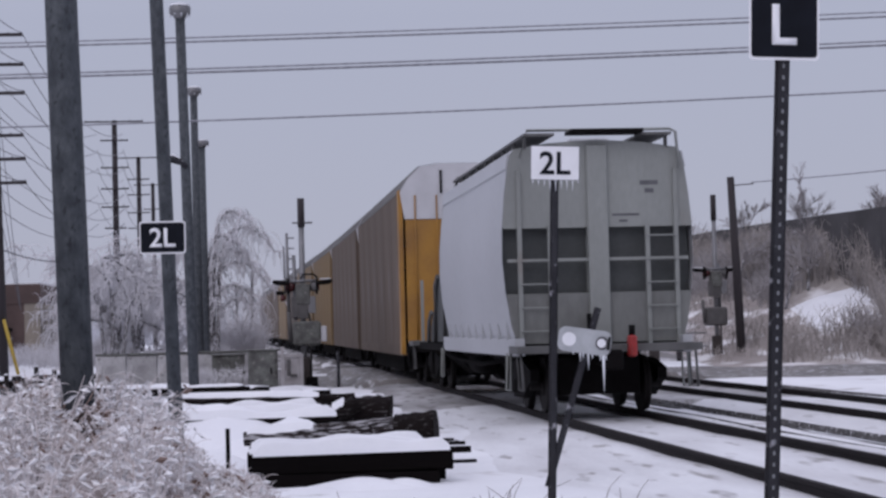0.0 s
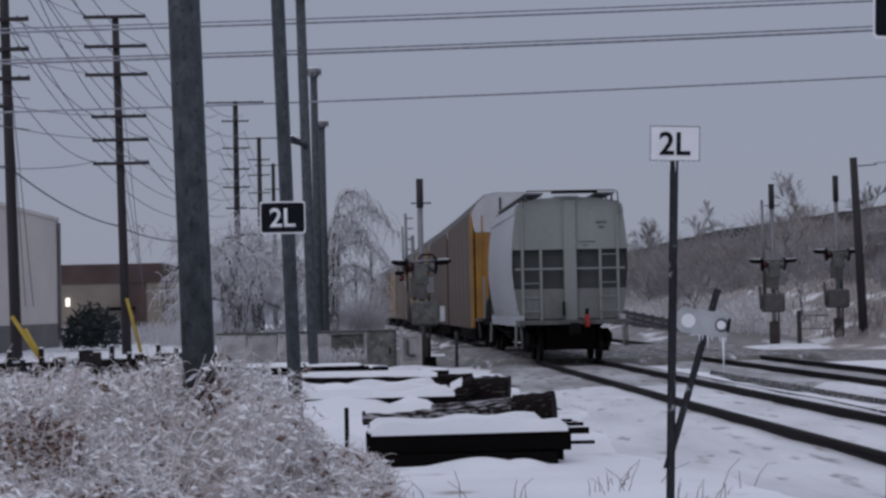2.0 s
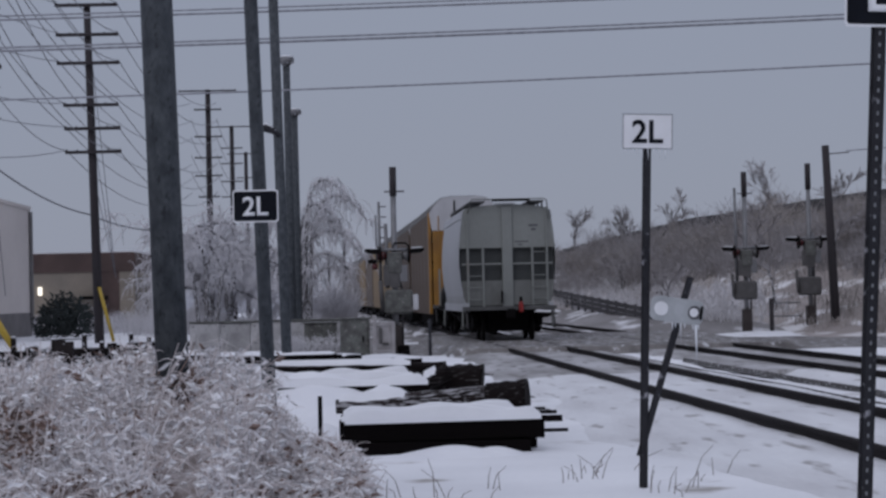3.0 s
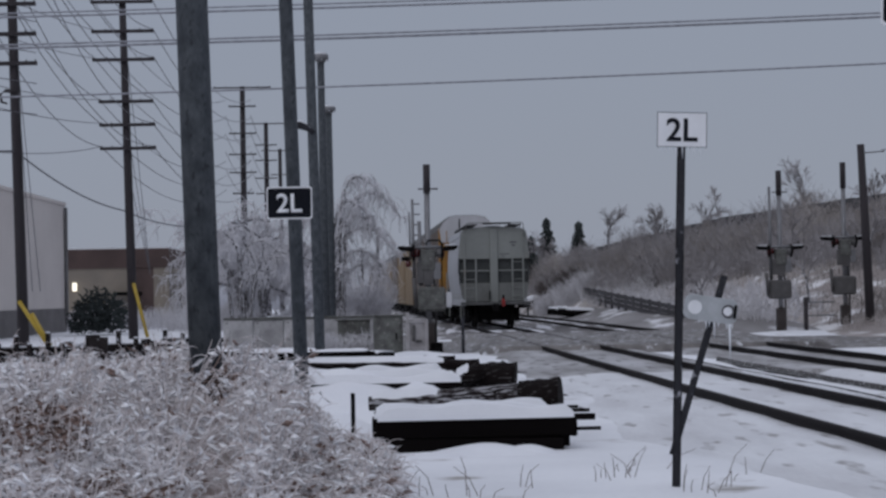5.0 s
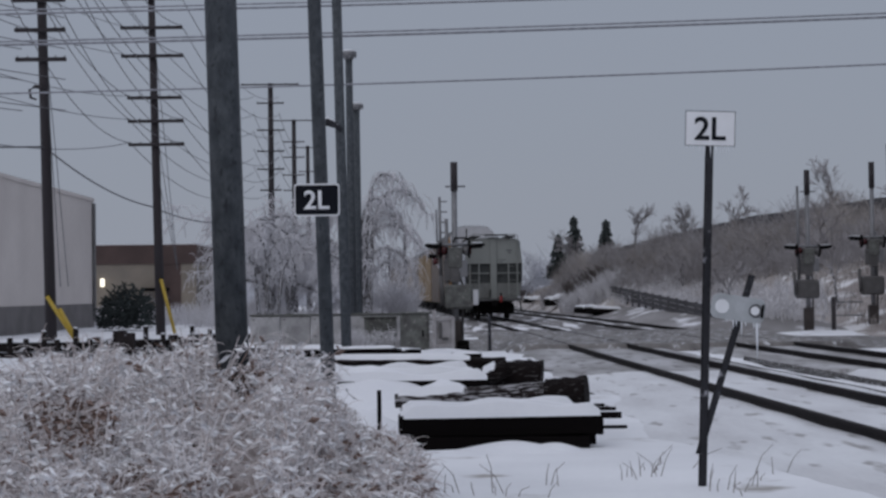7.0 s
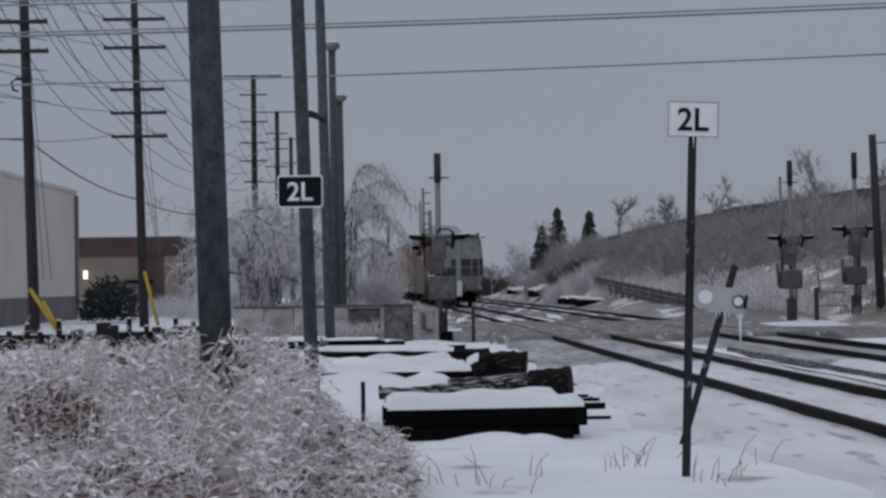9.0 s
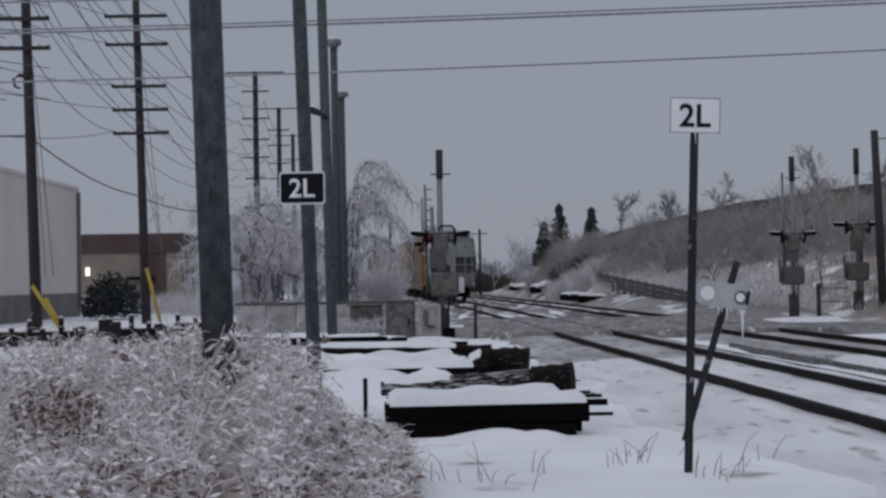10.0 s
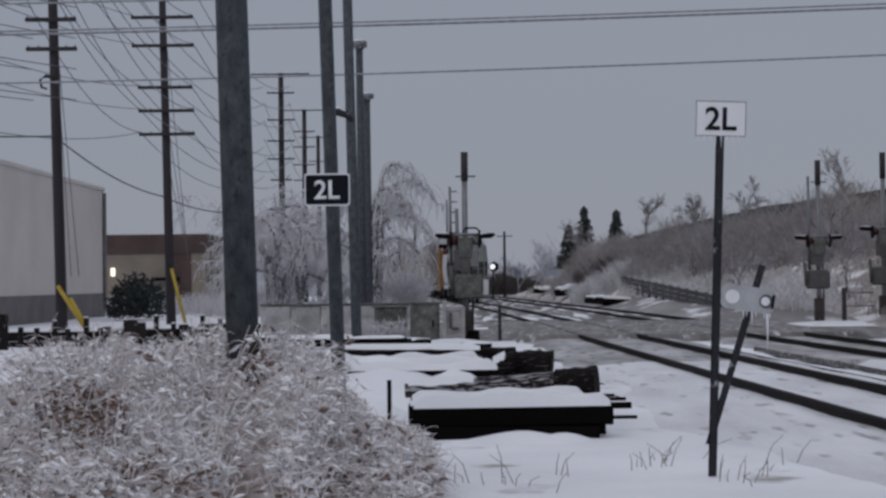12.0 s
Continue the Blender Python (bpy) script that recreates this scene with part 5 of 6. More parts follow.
# stubble through the snow
stub = Strands()
rng = random.Random(9)
for cx, cy, n in ((1.75, 16.2, 9), (2.2, 15.0, 7), (2.5, 15.4, 4), (0.3, 15.0, 5), (0.95, 15.6, 3), (-0.05, 15.0, 6), (2.9, 16.5, 3), (1.9, 16.9, 6), (0.6, 14.7, 4)):
    for k in range(n):
        x, y = cx + rng.gauss(0, 0.14), cy + rng.gauss(0, 0.25)
        h = rng.uniform(0.05, 0.27)
        a = rng.gauss(0, 0.5)
        stub.add([(x, y, -0.02), (x + a * h * 0.4, y, h * 0.6), (x + a * h + rng.uniform(-0.03, 0.03), y, h)], 0.0047, 0.0026)
STALK = mat("dry_grey_stalks", (0.27, 0.245, 0.24), 0.7, second=(0.16, 0.14, 0.135), scale=6, bump=0.1)
tagged(stub.done("snow_stubble", STALK), "dry iced grass stalks poking through snow", "grass", kind="stuff")


def smudge(x, y, rx, ry, seed):
    """A thin flat patch of bare stones worn through the snow."""
    bm = bmesh.new()
    n = 26
    z = ground_z(x, y) + 0.030
    mid = bm.verts.new((x, y, z))
    ring = []
    for k in range(n):
        a = 2 * math.pi * k / n
        w = 0.75 + 0.75 * noise.noise((math.cos(a) * 1.9, math.sin(a) * 1.9, seed * 3.1)) + 0.35 * noise.noise((math.cos(a) * 6, math.sin(a) * 6, seed))
        px, py = x + rx * w * math.cos(a), y + ry * w * math.sin(a)
        ring.append(bm.verts.new((px, py, ground_z(px, py) + 0.004)))
    for k in range(n):
        bm.faces.new((mid, ring[k], ring[(k + 1) % n])).smooth = True
    tagged(part("bare_patch", bm, BALLAST), "thin dark patch of stones showing through snow", "stones", "bare patches", kind="stuff")


smudge(3.62, 29.5, 0.24, 0.55, 1)
smudge(3.05, 33.5, 0.10, 0.6, 2)
smudge(2.5, 37.5, 0.16, 1.1, 3)
for k in range(30):
    y = rng.uniform(26, 46)
    smudge(line_x(y) - rng.uniform(1.4, 3.0), y, rng.uniform(0.05, 0.14), rng.uniform(0.25, 0.8), 10 + k)

# ---- debris at the yard's edge ----
def sleeper_rack(x, y, n, label):
    t = empty("track_panel_rack", pose(x, y, -0.05))
    tagged(t, label, "rack", "yard racks")
    r = random.Random(int(x * 10))
    L = n * 0.42
    part("long_beam", boxed(-0.2, L, -0.12, 0.12, 0.22, 0.44, bevel=0.02), OLDTIE, t)
    part("long_beam", boxed(-0.3, L, 0.5, 0.7, 0.02, 0.18, bevel=0.02), OLDTIE, t)
    part("snow_lump", boxed(-0.15, L - 0.05, -0.10, 0.10, 0.442, 0.48, bevel=0.02), SNOW, t)
    part("snow_lump", boxed(-0.25, L - 0.05, 0.45, 0.68, 0.184, 0.25, bevel=0.03), SNOW, t)
    for k in range(n):
        u = k * 0.42 + r.uniform(-0.06, 0.06)
        h = 0.50 + r.uniform(0.0, 0.34)
        part("upright", boxed(u - 0.06, u + 0.06, -0.28, -0.13, 0, h, bevel=0.012), OLDTIE, t)
        part("snow_cap", boxed(u - 0.05, u + 0.05, -0.27, -0.14, h + 0.002, h + 0.04, bevel=0.012), SNOW, t)
    return t


sleeper_rack(-11.4, 50.0, 7, "dark timber rack with snow between its uprights")
sleeper_rack(-9.0, 52.0, 6, "dark timber rack with snow between its uprights")
sleeper_rack(-7.2, 58.0, 4, "dark timber rack with snow between its uprights")
for x, y, h in ((-7.45, 46.0, 0.75), (-7.25, 46.0, 0.7), (-6.35, 48.0, 0.55), (-6.5, 48.0, 0.6), (-11.0, 48.0, 0.9)):
    tagged(part("timber_stub", boxed(x - 0.11, x + 0.11, y - 0.1, y + 0.1, -0.1, h, bevel=0.015), OLDTIE), "short dark upright timber stub in snow", "timber", "timber stubs")
for x0, x1, y, h, tilt_, sn in ((7.9, 9.5, 165, 0.30, 0, 0.35), (8.3, 10.1, 140, 0.45, -10, 0.3), (8.6, 10.6, 115, 0.30, 6, 0.25), (9.1, 10.9, 113.5, 0.28, 3, 0.22)):
    tie_timber(x0, x1, y, ground_z((x0 + x1) / 2, y) + 0.05, h, 1.6, snow=sn, dz=tilt_, turn=14, label="snow covered stack of dark ties beside the far tracks")
gf = empty("guard_fence", pose(0, 0, 0))
tagged(gf, "long low dark board fence at the foot of the bank", "fence")
for k in range(24):
    y = 77 + k * 3.2
    x = 11.95 - 0.008 * (y - 74)
    top = 0.74 + 0.024 * (y - 77)
    part("fence_post", boxed(x - 0.06, x + 0.06, y - 0.06, y + 0.06, min(ground_z(x, y) - 0.1, top - 0.7), top + 0.04), FENCE, gf)
    if k < 23:
        for b in range(3):
            z = top - 0.10 - b * 0.24
            bm = boxed(x - 0.10, x - 0.065, y + 0.02, y + 3.18, z - 0.105, z + 0.105)
            for v in bm.verts:
                v.co.z += 0.024 * (v.co.y - y)
                v.co.x -= 0.008 * (v.co.y - y)
            part("board", bm, FENCE, gf)
fs = empty("far_signal", pose(4.35, 168, -0.1))
tagged(fs, "slim far signal post with a white lamp", "railway signal")
part("post", tubed([(0, 0, 0), (0, 0, 3.0)], [0.07, 0.06], 8), POSTSTEEL, fs)
part("backing", tubed([(0.1, -0.08, 3.0), (0.1, 0.05, 3.0)], 0.42, 16), BLACK, fs, "black round lamp backing")
LAMPWHITE = bpy.data.materials.new("white_signal_lamp")
LAMPWHITE.use_nodes = True
LAMPWHITE.node_tree.nodes["Principled BSDF"].inputs["Emission Color"].default_value = (0.95, 0.97, 1.0, 1)
LAMPWHITE.node_tree.nodes["Principled BSDF"].inputs["Emission Strength"].default_value = 0.9
part("lens", tubed([(-0.04, -0.16, 3.0), (-0.04, -0.09, 3.0)], 0.22, 14), LAMPWHITE, fs, "lit white lamp")


# ---- the train ----
ARC = [(-60.0, 0.0)]
for k in range(1, 2001):
    ya, yb = -60 + (k - 1) * 0.25, -60 + k * 0.25
    ARC.append((yb, ARC[-1][1] + math.hypot(0.25, spline(LINE, yb) - spline(LINE, ya))))


def arc_at(y):
    i = min(max(int((y + 60) * 4), 0), 1999)
    (y0, s0), (y1, s1) = ARC[i], ARC[i + 1]
    return s0 + (s1 - s0) * (y - y0) / (y1 - y0)


def on_line(s):
    lo, hi = 0, 2000
    while hi - lo > 1:
        mid = (lo + hi) // 2
        lo, hi = (mid, hi) if ARC[mid][1] <= s else (lo, mid)
    (y0, s0), (y1, s1) = ARC[lo], ARC[lo + 1]
    y = y0 + (y1 - y0) * (s - s0) / (s1 - s0)
    return Vector((spline(LINE, y), y, RAIL_TOP))


def wheelset(parent, y):
    bm = bmesh.new()
    for sx in (-1, 1):
        tube(bm, [(sx * 0.69, y, 0.43), (sx * 0.72, y, 0.43)], [0.45, 0.45], 20)
        tube(bm, [(sx * 0.72, y, 0.43), (sx * 0.80, y, 0.43)], [0.43, 0.42], 20)
        tube(bm, [(sx * 0.80, y, 0.43), (sx * 0.83, y, 0.43)], [0.16, 0.14], 12)
    tube(bm, [(-1.0, y, 0.43), (1.0, y, 0.43)], 0.085, 10)
    bmesh.ops.recalc_face_normals(bm, faces=bm.faces)
    return part("wheelset", bm, WHEEL, parent, "dark steel wheels with worn bright treads")


def truck(parent, yc):
    bm = bmesh.new()
    for sx in (-1, 1):
        out = [(-1.25, 0.50), (-1.25, 0.66), (-0.55, 0.78), (0.55, 0.78), (1.25, 0.66), (1.25, 0.50), (0.95, 0.42), (0.45, 0.22), (-0.45, 0.22), (-0.95, 0.42)]
        prism(bm, [(yc + u, v) for u, v in out], "x", sx * 0.98 - 0.07, sx * 0.98 + 0.07)
        for k in (-0.18, 0, 0.18):
            tube(bm, [(sx * 1.02, yc + k, 0.30), (sx * 1.02, yc + k, 0.56)], 0.07, 8)
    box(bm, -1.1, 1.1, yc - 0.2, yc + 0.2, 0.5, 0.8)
    # added filler between the side frames, keeps light out from below
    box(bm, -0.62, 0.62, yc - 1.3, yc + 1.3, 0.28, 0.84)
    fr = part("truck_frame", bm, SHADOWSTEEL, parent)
    for dy in (-0.89, 0.89):
        wheelset(fr, yc + dy)
    return fr


def coupler(parent, y0, y1):
    bm = bmesh.new()
    s = 1 if y1 > y0 else -1
    box(bm, -0.10, 0.10, min(y0, y1 - s * 0.3), max(y0, y1 - s * 0.3), 0.78, 0.98)
    box(bm, -0.17, 0.12, min(y1 - s * 0.32, y1), max(y1 - s * 0.32, y1), 0.72, 1.04, bevel=0.04)
    part("coupler", bm, SHADOWSTEEL, parent)


# wheel steel darkened further for the shade beneath the cars
WHEEL = mat("worn_wheel_steel", (0.013, 0.011, 0.011), 0.7, 0.0, spec=0.12, scale=4, bump=0.2, grain=25)
HOP_PROFILE = [(1.36, 1.10), (1.45, 1.45), (1.54, 1.95), (1.585, 2.5), (1.575, 3.05), (1.53, 3.55), (1.47, 4.0), (1.42, 4.22), (1.36, 4.31), (0.8, 4.40), (0.0, 4.45)]


def slim(car):
    """Brings body parts to the loading gauge of the line; trucks keep their gauge."""
    done = set()
    for ob in car.children_recursive:
        if ob.data and ob.data.name not in done and ob.name.split(".")[0] not in ("truck_frame", "wheelset"):
            done.add(ob.data.name)
            for v in ob.data.vertices:
                v.co.x *= 0.92
                v.co.z = v.co.z * 0.925
        if ob.name.split(".")[0] not in ("truck_frame", "wheelset"):
            ob.location.x *= 0.92
    return car


def make_hopper():
    car = empty("hopper_wagon")
    tagged(car, "pale grey covered hopper wagon with red tail marker", "railway wagon", "train wagons")
    half, FRONT = 7.75, 0.9
    ring = [(-u, v) for u, v in HOP_PROFILE] + [(u, v) for u, v in HOP_PROFILE[-2::-1]]
    bm = bmesh.new()
    rows = []
    for y in steps((-half, FRONT, 12)):
        rows.append([bm.verts.new((u, y, v)) for u, v in ring])
    for a, b in zip(rows, rows[1:]):
        for k in range(len(ring) - 1):
            f = bm.faces.new((a[k], a[k + 1], b[k + 1], b[k]))
            f.smooth = True
    bmesh.ops.recalc_face_normals(bm, faces=bm.faces)
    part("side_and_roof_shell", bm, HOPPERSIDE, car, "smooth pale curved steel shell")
    # ends
    for s in (-1, 1):
        ye = s * half
        bm = bmesh.new()
        up = [(-1.545, 3.02)] + [(u, v) for u, v in ring if v > 3.03] + [(1.545, 3.02)]
        ys = ye if s < 0 else FRONT
        prism(bm, up, "y", ys - 0.03, ys + 0.03)
        end = part("end_sheet", bm, HOPPER, car, "grey end sheet, darker than the side shell")
        if s < 0:
            bm = bmesh.new()
            lowp = [(-1.37, 1.15), (-1.46, 1.45), (-1.53, 1.96), (1.53, 1.96), (1.46, 1.45), (1.37, 1.15)]
            prism(bm, lowp, "y", ye - 0.03, ye + 0.03)
            part("end_apron", bm, APRON, car, "lower end sheet, darker than the upper one")
            # flat stand-in for the shaded slope sheet behind the posts
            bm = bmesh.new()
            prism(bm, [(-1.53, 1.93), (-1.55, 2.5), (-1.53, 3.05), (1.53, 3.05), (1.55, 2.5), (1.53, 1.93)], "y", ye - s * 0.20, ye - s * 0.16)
            part("recessed_panel", bm, SHADEDBAY, car, "slope sheet behind the end posts, shade put into its grey")
            part("centre_post", boxed(-0.17, 0.17, min(ye - s * 0.16, ye + s * 0.10), max(ye - s * 0.16, ye + s * 0.10), 1.10, 4.36, bevel=0.015), HOPPER, car)
            for x in (-1.30, -0.80, 0.82, 1.30):
                part("end_post", boxed(x - 0.035, x + 0.035, min(ye, ye + s * 0.07), max(ye, ye + s * 0.07), 1.12, 3.95 if abs(x) > 1 else 3.05), HOPPER, car)
            for z in (2.5,):
                part("cross_rail", boxed(-1.5, 1.5, min(ye, ye + s * 0.05), max(ye, ye + s * 0.05), z - 0.025, z + 0.025), HOPPER, car)
            for k in range(5):
                z = 1.35 + k * 0.38
                part("ladder_rung", tubed([(s * -1.30, ye + s * 0.10, z), (s * -0.80, ye + s * 0.10, z)], 0.014, 5), HOPPER, car)
            for k in range(4):
                z = 1.35 + k * 0.38
                part("ladder_rung", tubed([(s * 1.30, ye + s * 0.10, z), (s * 0.82, ye + s * 0.10, z)], 0.014, 5), HOPPER, car)
        else:
            # slope sheet beyond the shell, its shade painted in as dark grey
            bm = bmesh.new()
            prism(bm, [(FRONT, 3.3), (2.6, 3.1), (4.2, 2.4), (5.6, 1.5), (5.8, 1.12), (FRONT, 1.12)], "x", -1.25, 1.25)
            part("slope_sheet", bm, SHADEDBAY, car, "sloping end sheet, shade put into its dark grey")
            for x in (-1.3, 1.3):
                part("end_post", boxed(x - 0.035, x + 0.035, 7.0, 7.07, 1.12, 2.6), HOPPER, car)
                for yy, zz in ((2.4, 3.2), (4.2, 2.5), (5.6, 1.7)):
                    part("slope_rib", tubed([(x, yy - 0.5, zz + 0.1), (x, yy, zz - 0.1), (x, yy + 0.25, 1.12)], 0.05, 6), UNDERGREY, car)
        bm = bmesh.new()
        box(bm, -1.5, 1.5, min(ye - s * 0.1, ye + s * 0.75), max(ye - s * 0.1, ye + s * 0.75), 1.0, 1.12)
        part("end_platform", bm, UNDERGREY, car)
        for x in (-1.42, 1.42):
            part("corner_step", tubed([(x, ye + s * 0.6, 1.05), (x + 0.03, ye + s * 0.6, 0.42), (x + 0.03, ye + s * 0.2, 0.42), (x, ye + s * 0.2, 1.05)], 0.022, 6), UNDERGREY, car)
        coupler(car, ye, ye + s * 1.2)
        # brake wheel stand and hand rails above the roof
        ye = ye if s < 0 else FRONT
        part("roof_rail", tubed([(-1.28, ye + s * 0.12, 4.15), (-1.15, ye + s * 0.12, 4.60), (1.22, ye + s * 0.12, 4.60), (1.32, ye + s * 0.12, 4.55), (1.36, ye + s * 0.12, 3.95)], 0.025, 6), HOPPER, car)
    bm = bmesh.new()
    for x0, x1 in ((-1.22, -0.72), (0.72, 1.22)):
        box(bm, x0, x1, -half - 0.25, FRONT + 0.25, 4.50, 4.54)
    for k in range(9):
        y = -half + k * (FRONT + half) / 8
        box(bm, -1.2, -1.15, y - 0.03, y + 0.03, 4.30, 4.52)
        box(bm, 1.15, 1.2, y - 0.03, y + 0.03, 4.30, 4.52)
    part("running_board", bm, UNDERGREY, car, "grey grated roof walkway")
    part("end_walkway", boxed(-0.45, 0.75, -half - 0.3, -half + 0.25, 4.545, 4.60), SHADOWSTEEL, car, "dark cross walkway")
    for k in range(3):
        y = -6.3 + k * 2.8
        part("roof_hatch", boxed(-0.34, 0.34, y - 1.0, y + 1.0, 4.40, 4.53, bevel=0.04), HOPPERSIDE, car)
    for sx in (-1, 1):
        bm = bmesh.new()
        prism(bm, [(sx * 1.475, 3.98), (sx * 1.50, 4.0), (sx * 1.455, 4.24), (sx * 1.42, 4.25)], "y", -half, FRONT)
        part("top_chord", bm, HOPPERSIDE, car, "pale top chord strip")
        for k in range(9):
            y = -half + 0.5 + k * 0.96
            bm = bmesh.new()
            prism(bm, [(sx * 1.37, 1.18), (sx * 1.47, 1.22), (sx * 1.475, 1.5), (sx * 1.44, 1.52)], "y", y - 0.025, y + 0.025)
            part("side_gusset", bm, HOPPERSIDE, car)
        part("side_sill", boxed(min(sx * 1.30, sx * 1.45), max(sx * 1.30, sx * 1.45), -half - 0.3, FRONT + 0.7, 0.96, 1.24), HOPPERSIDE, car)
        part("front_sill", boxed(min(sx * 1.20, sx * 1.32), max(sx * 1.20, sx * 1.32), FRONT + 0.7, half + 0.3, 0.92, 1.08), SHADOWSTEEL, car)
        for yy in (-half + 0.1, FRONT + 0.5):
            part("side_step", tubed([(sx * 1.47, yy, 1.0), (sx * 1.49, yy, 0.40), (sx * 1.49, yy + 0.38, 0.40), (sx * 1.47, yy + 0.38, 1.0)], 0.022, 6), HOPPER, car)
    for k in range(3):
        yc = -4.2 + k * 4.2
        bm = bmesh.new()
        f = [bm.verts.new(p) for p in ((-1.3, yc - 1.9, 1.1), (1.3, yc - 1.9, 1.1), (1.3, yc + 1.9, 1.1), (-1.3, yc + 1.9, 1.1))]
        g = [bm.verts.new(p) for p in ((-0.5, yc - 0.4, 0.35), (0.5, yc - 0.4, 0.35), (0.5, yc + 0.4, 0.35), (-0.5, yc + 0.4, 0.35))]
        for a in range(4):
            bm.faces.new((f[a], f[(a + 1) % 4], g[(a + 1) % 4], g[a]))
        bm.faces.new(g)
        bm.faces.new(f[::-1])
        bmesh.ops.recalc_face_normals(bm, faces=bm.faces)
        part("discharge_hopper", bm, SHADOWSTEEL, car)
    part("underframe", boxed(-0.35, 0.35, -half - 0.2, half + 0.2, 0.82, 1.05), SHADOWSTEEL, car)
    # added dark box that blocks light under the hopper
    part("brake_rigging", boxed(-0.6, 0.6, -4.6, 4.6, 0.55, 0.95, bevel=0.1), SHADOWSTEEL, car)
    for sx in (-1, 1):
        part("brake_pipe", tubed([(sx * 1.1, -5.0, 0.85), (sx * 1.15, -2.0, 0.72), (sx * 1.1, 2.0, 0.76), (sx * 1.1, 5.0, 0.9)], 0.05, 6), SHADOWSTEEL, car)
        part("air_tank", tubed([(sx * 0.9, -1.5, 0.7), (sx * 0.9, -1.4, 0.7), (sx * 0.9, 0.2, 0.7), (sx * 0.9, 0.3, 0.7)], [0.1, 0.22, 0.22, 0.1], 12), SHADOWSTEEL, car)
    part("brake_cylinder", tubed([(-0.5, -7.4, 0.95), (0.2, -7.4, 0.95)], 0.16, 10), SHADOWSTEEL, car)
    for yc in (-6.3, 6.3):
        truck(car, yc)
    # tail details
    bm = boxed(0.25, 0.39, -half - 0.98, -half - 0.82, 0.92, 1.26, bevel=0.03)
    tm = part("tail_marker", bm, RED, car, "red end-of-train marker")
    part("marker_lamp", tubed([(0.32, -half - 0.9, 1.26), (0.32, -half - 0.9, 1.42)], 0.05, 10), BLACK, tm)
    part("brake_lever", boxed(-0.24, -0.19, -half - 0.22, -half - 0.12, 1.22, 1.62), BLACK, car)
    for z, x0, x1, h in ((3.70, 0.72, 1.02, 0.07), (3.57, 0.80, 0.95, 0.07), (3.20, 0.25, 0.70, 0.035), (3.10, 0.36, 0.50, 0.035)):
        part("stencil_bar", boxed(x0, x1, -half - 0.036, -half - 0.031, z, z + h), STENCIL, car)
    return slim(car)


# lower end sheet: one step darker than the sheet above
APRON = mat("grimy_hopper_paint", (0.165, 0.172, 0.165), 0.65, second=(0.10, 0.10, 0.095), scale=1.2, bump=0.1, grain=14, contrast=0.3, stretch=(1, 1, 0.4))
# dark grey for platforms, steps, slope ribs and roof walkway
UNDERGREY = mat("dirty_platform_grey", (0.10, 0.10, 0.10), 0.7, scale=2, bump=0.2, contrast=0.4)
STENCIL = mat("dark_stencil_paint", (0.10, 0.10, 0.11), 0.6, scale=5, bump=0.05)


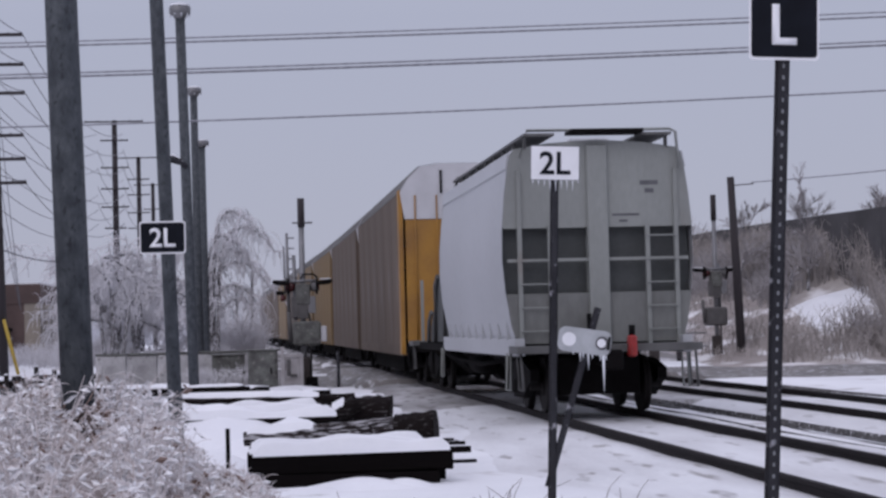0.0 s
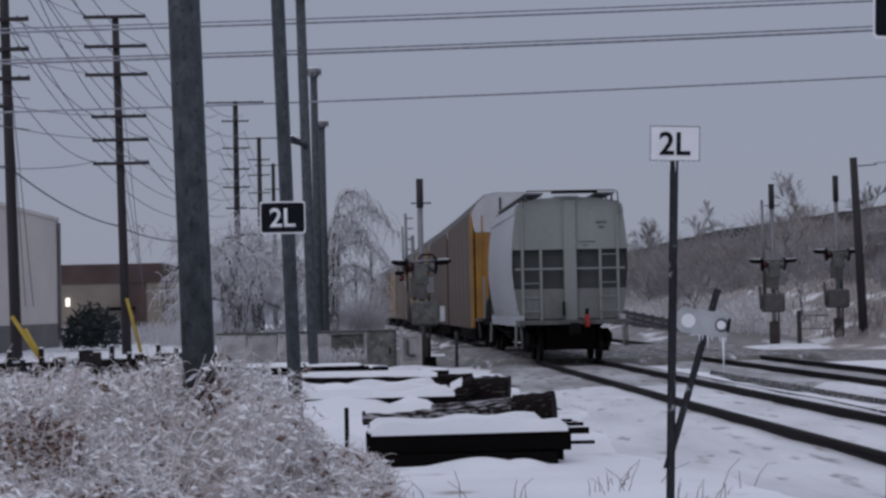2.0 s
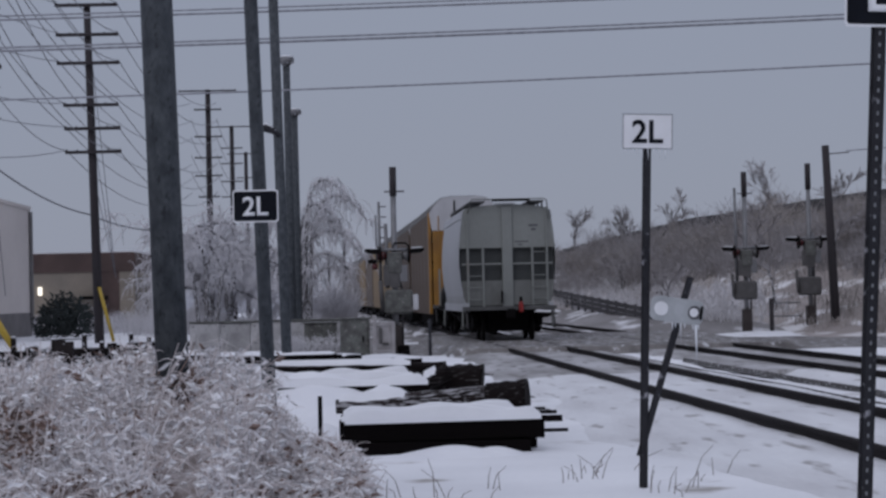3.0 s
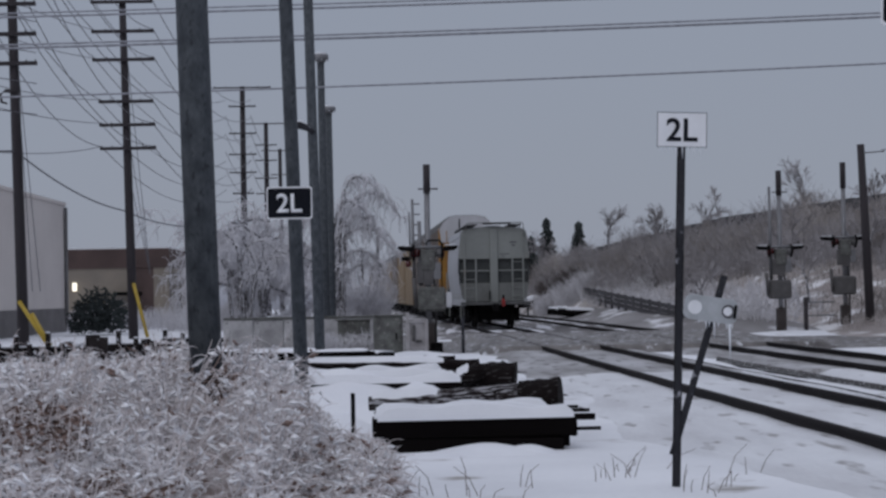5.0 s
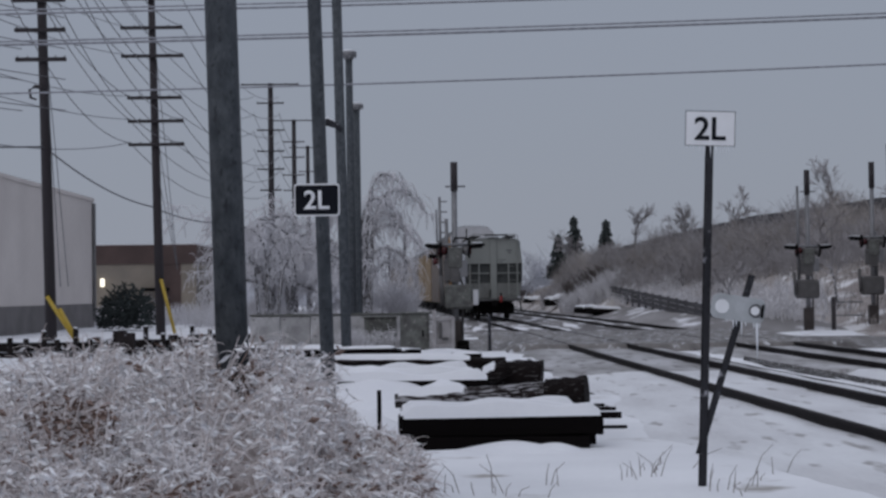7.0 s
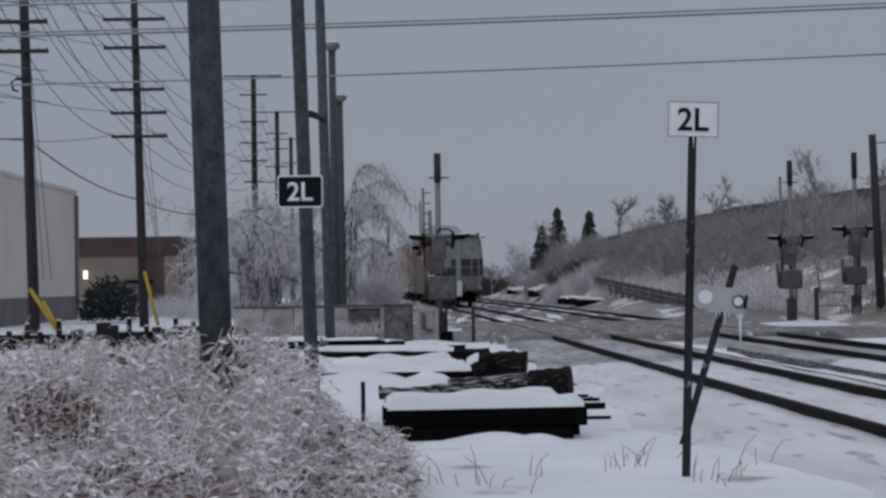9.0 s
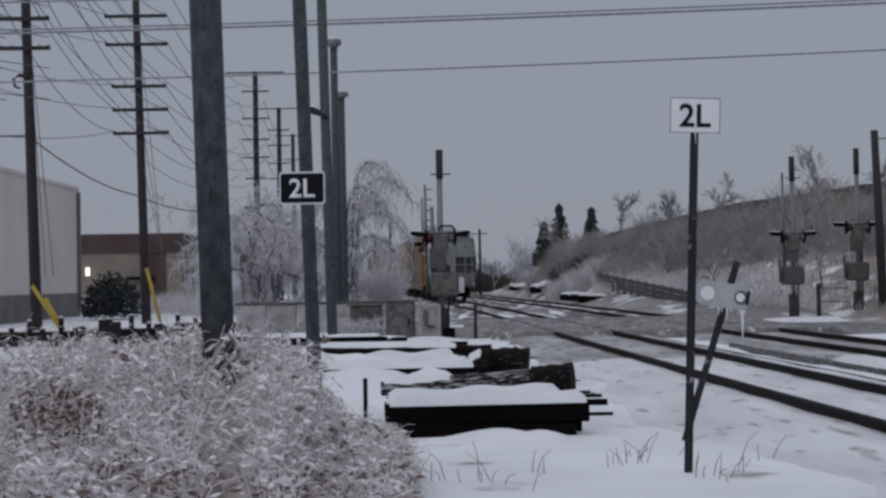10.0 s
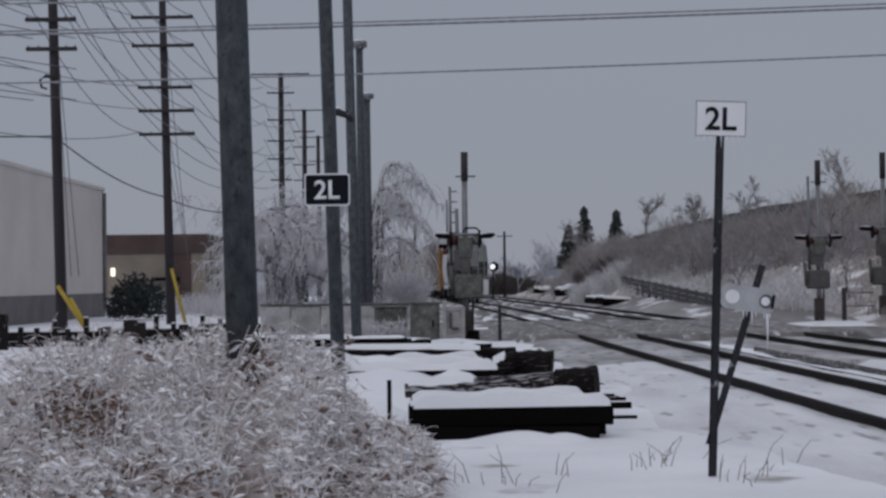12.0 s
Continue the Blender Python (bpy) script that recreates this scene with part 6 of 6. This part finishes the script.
def make_rack(yellow_sides=False):
    car = empty("autorack_wagon")
    tagged(car, "tall yellow and brown enclosed car carrier wagon", "railway wagon", "train wagons")
    half, w = 7.95, 1.53
    # roof
    bm = bmesh.new()
    prof = [(-w, 5.0), (-1.30, 5.36), (-0.98, 5.66), (-0.5, 5.74), (0.5, 5.74), (0.98, 5.66), (1.30, 5.36), (w, 5.0)]
    prism(bm, prof, "y", -half, half)
    for k in range(24):
        y = -half + 0.35 + k * 0.66
        prism(bm, [(u * 1.004, v + 0.025) for u, v in prof], "y", y - 0.04, y + 0.04)
    part("roof", bm, RACKROOF, car, "ribbed galvanised roof")
    skin = OCHRE if yellow_sides else BROWNPANEL
    me = None
    n = 6
    step = 2 * half / n
    for sx in (-1, 1):
        for k in range(n):
            y = -half + k * step
            if me is None:
                ob = part("side_panel", boxed(-0.03, 0.03, 0.03, step - 0.03, 0.98, 5.0, bevel=0.01), skin, car)
                me = ob.data
            else:
                ob = new("side_panel", me)
                ob.parent = car
            ob.location = (sx * (w - 0.04), y, 0)
    pm = None
    for sx in (-1, 1):
        for k in range(n + 1):
            y = -half + k * step
            if pm is None:
                ob = part("side_post", boxed(-0.05, 0.05, -0.09, 0.09, 0.95, 5.02), skin, car)
                pm = ob.data
            else:
                ob = new("side_post", pm)
                ob.parent = car
            ob.location = (sx * (w - 0.05), y + (0.10 if k == 0 else -0.10 if k == n else 0), 0)
            if 0 < k < n:
                ob.scale = (0.7, 0.4, 1)
        part("lower_sill", boxed(min(sx * 1.40, sx * 1.52), max(sx * 1.40, sx * 1.52), -half, half, 0.72, 0.99), skin, car)
    # added dark box that fills the space under the rack with shade
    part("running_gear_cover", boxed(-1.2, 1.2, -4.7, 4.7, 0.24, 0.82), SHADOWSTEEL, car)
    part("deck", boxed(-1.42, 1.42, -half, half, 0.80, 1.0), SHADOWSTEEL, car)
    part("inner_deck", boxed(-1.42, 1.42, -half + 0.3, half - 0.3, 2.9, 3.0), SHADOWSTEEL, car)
    for s in (-1, 1):
        ye = s * half
        bm = bmesh.new()
        prism(bm, [(-1.40, 4.28)] + [(u * 0.99, v - 0.01) for u, v in prof] + [(1.40, 4.28)], "y", ye + s * 0.02, ye + s * 0.06)
        part("end_header", bm, WHITEPAINT, car, "white upper end panel")
        for x0, x1 in ((-1.38, -0.02), (0.02, 1.38)):
            part("end_door", boxed(x0, x1, min(ye - s * 0.02, ye + s * 0.05), max(ye - s * 0.02, ye + s * 0.05), 1.05, 4.27, bevel=0.012), YELLOW, car, "yellow end door")
        for x in (-1.12, -0.55, 0.55, 1.12):
            part("door_bar", tubed([(x, ye + s * 0.09, 1.1), (x, ye + s * 0.09, 4.9)], 0.022, 6), YELLOW, car)
        part("end_ladder", boxed(s * 0.42 - 0.03, s * 0.42 + 0.03, min(ye, ye + s * 0.1), max(ye, ye + s * 0.1), 4.95, 5.55), BLACK, car)
        part("end_sill", boxed(-1.42, 1.42, min(ye, ye + s * 0.3), max(ye, ye + s * 0.3), 0.80, 1.04), SHADOWSTEEL, car)
        coupler(car, ye, ye + s * 0.95)
        truck(car, s * 6.2)
    return slim(car)


TRAIN = []
hopper = make_hopper()
TRAIN.append((hopper, 0.0, 6.3))
rack = make_rack()
gold = make_rack(True)
TRAIN.append((rack, 9.0 + 8.95, 6.2))
for k in range(1, 9):
    ob = gold if k == 2 else copy_thing(gold if k in (3, 5) else rack, pose(0, 0, 0))
    TRAIN.append((ob, 17.95 + k * 17.3, 6.2))

for sx in (-1, 1):
    part("corner_post", boxed(min(sx * 1.33, sx * 1.425), max(sx * 1.33, sx * 1.425), -8.0, -7.5, 0.70, 4.66), YELLOW, rack, "yellow corner post")

# the tail of the train along the line: seconds, y of the hopper's rear end
TAIL = [(0, 28.6), (1.5, 43.2), (2.5, 52.8), (4.5, 73), (5.5, 83.5), (6, 88.5), (8.5, 109), (9.5, 117), (10.5, 124.5), (12, 135)]


def motions():
    for car, ahead, reach in TRAIN:
        rows = []
        for k in range(25):
            t = k * 0.5
            s = arc_at(spline(TAIL, t)) + 7.75 + ahead
            a, b = on_line(s - reach), on_line(s + reach)
            mid = (a + b) / 2
            rows.append((t, pose(mid.x, mid.y, mid.z, 0, 0, math.degrees(math.atan2(-(b.x - a.x), b.y - a.y)))))
        walk(car, rows)


motions()
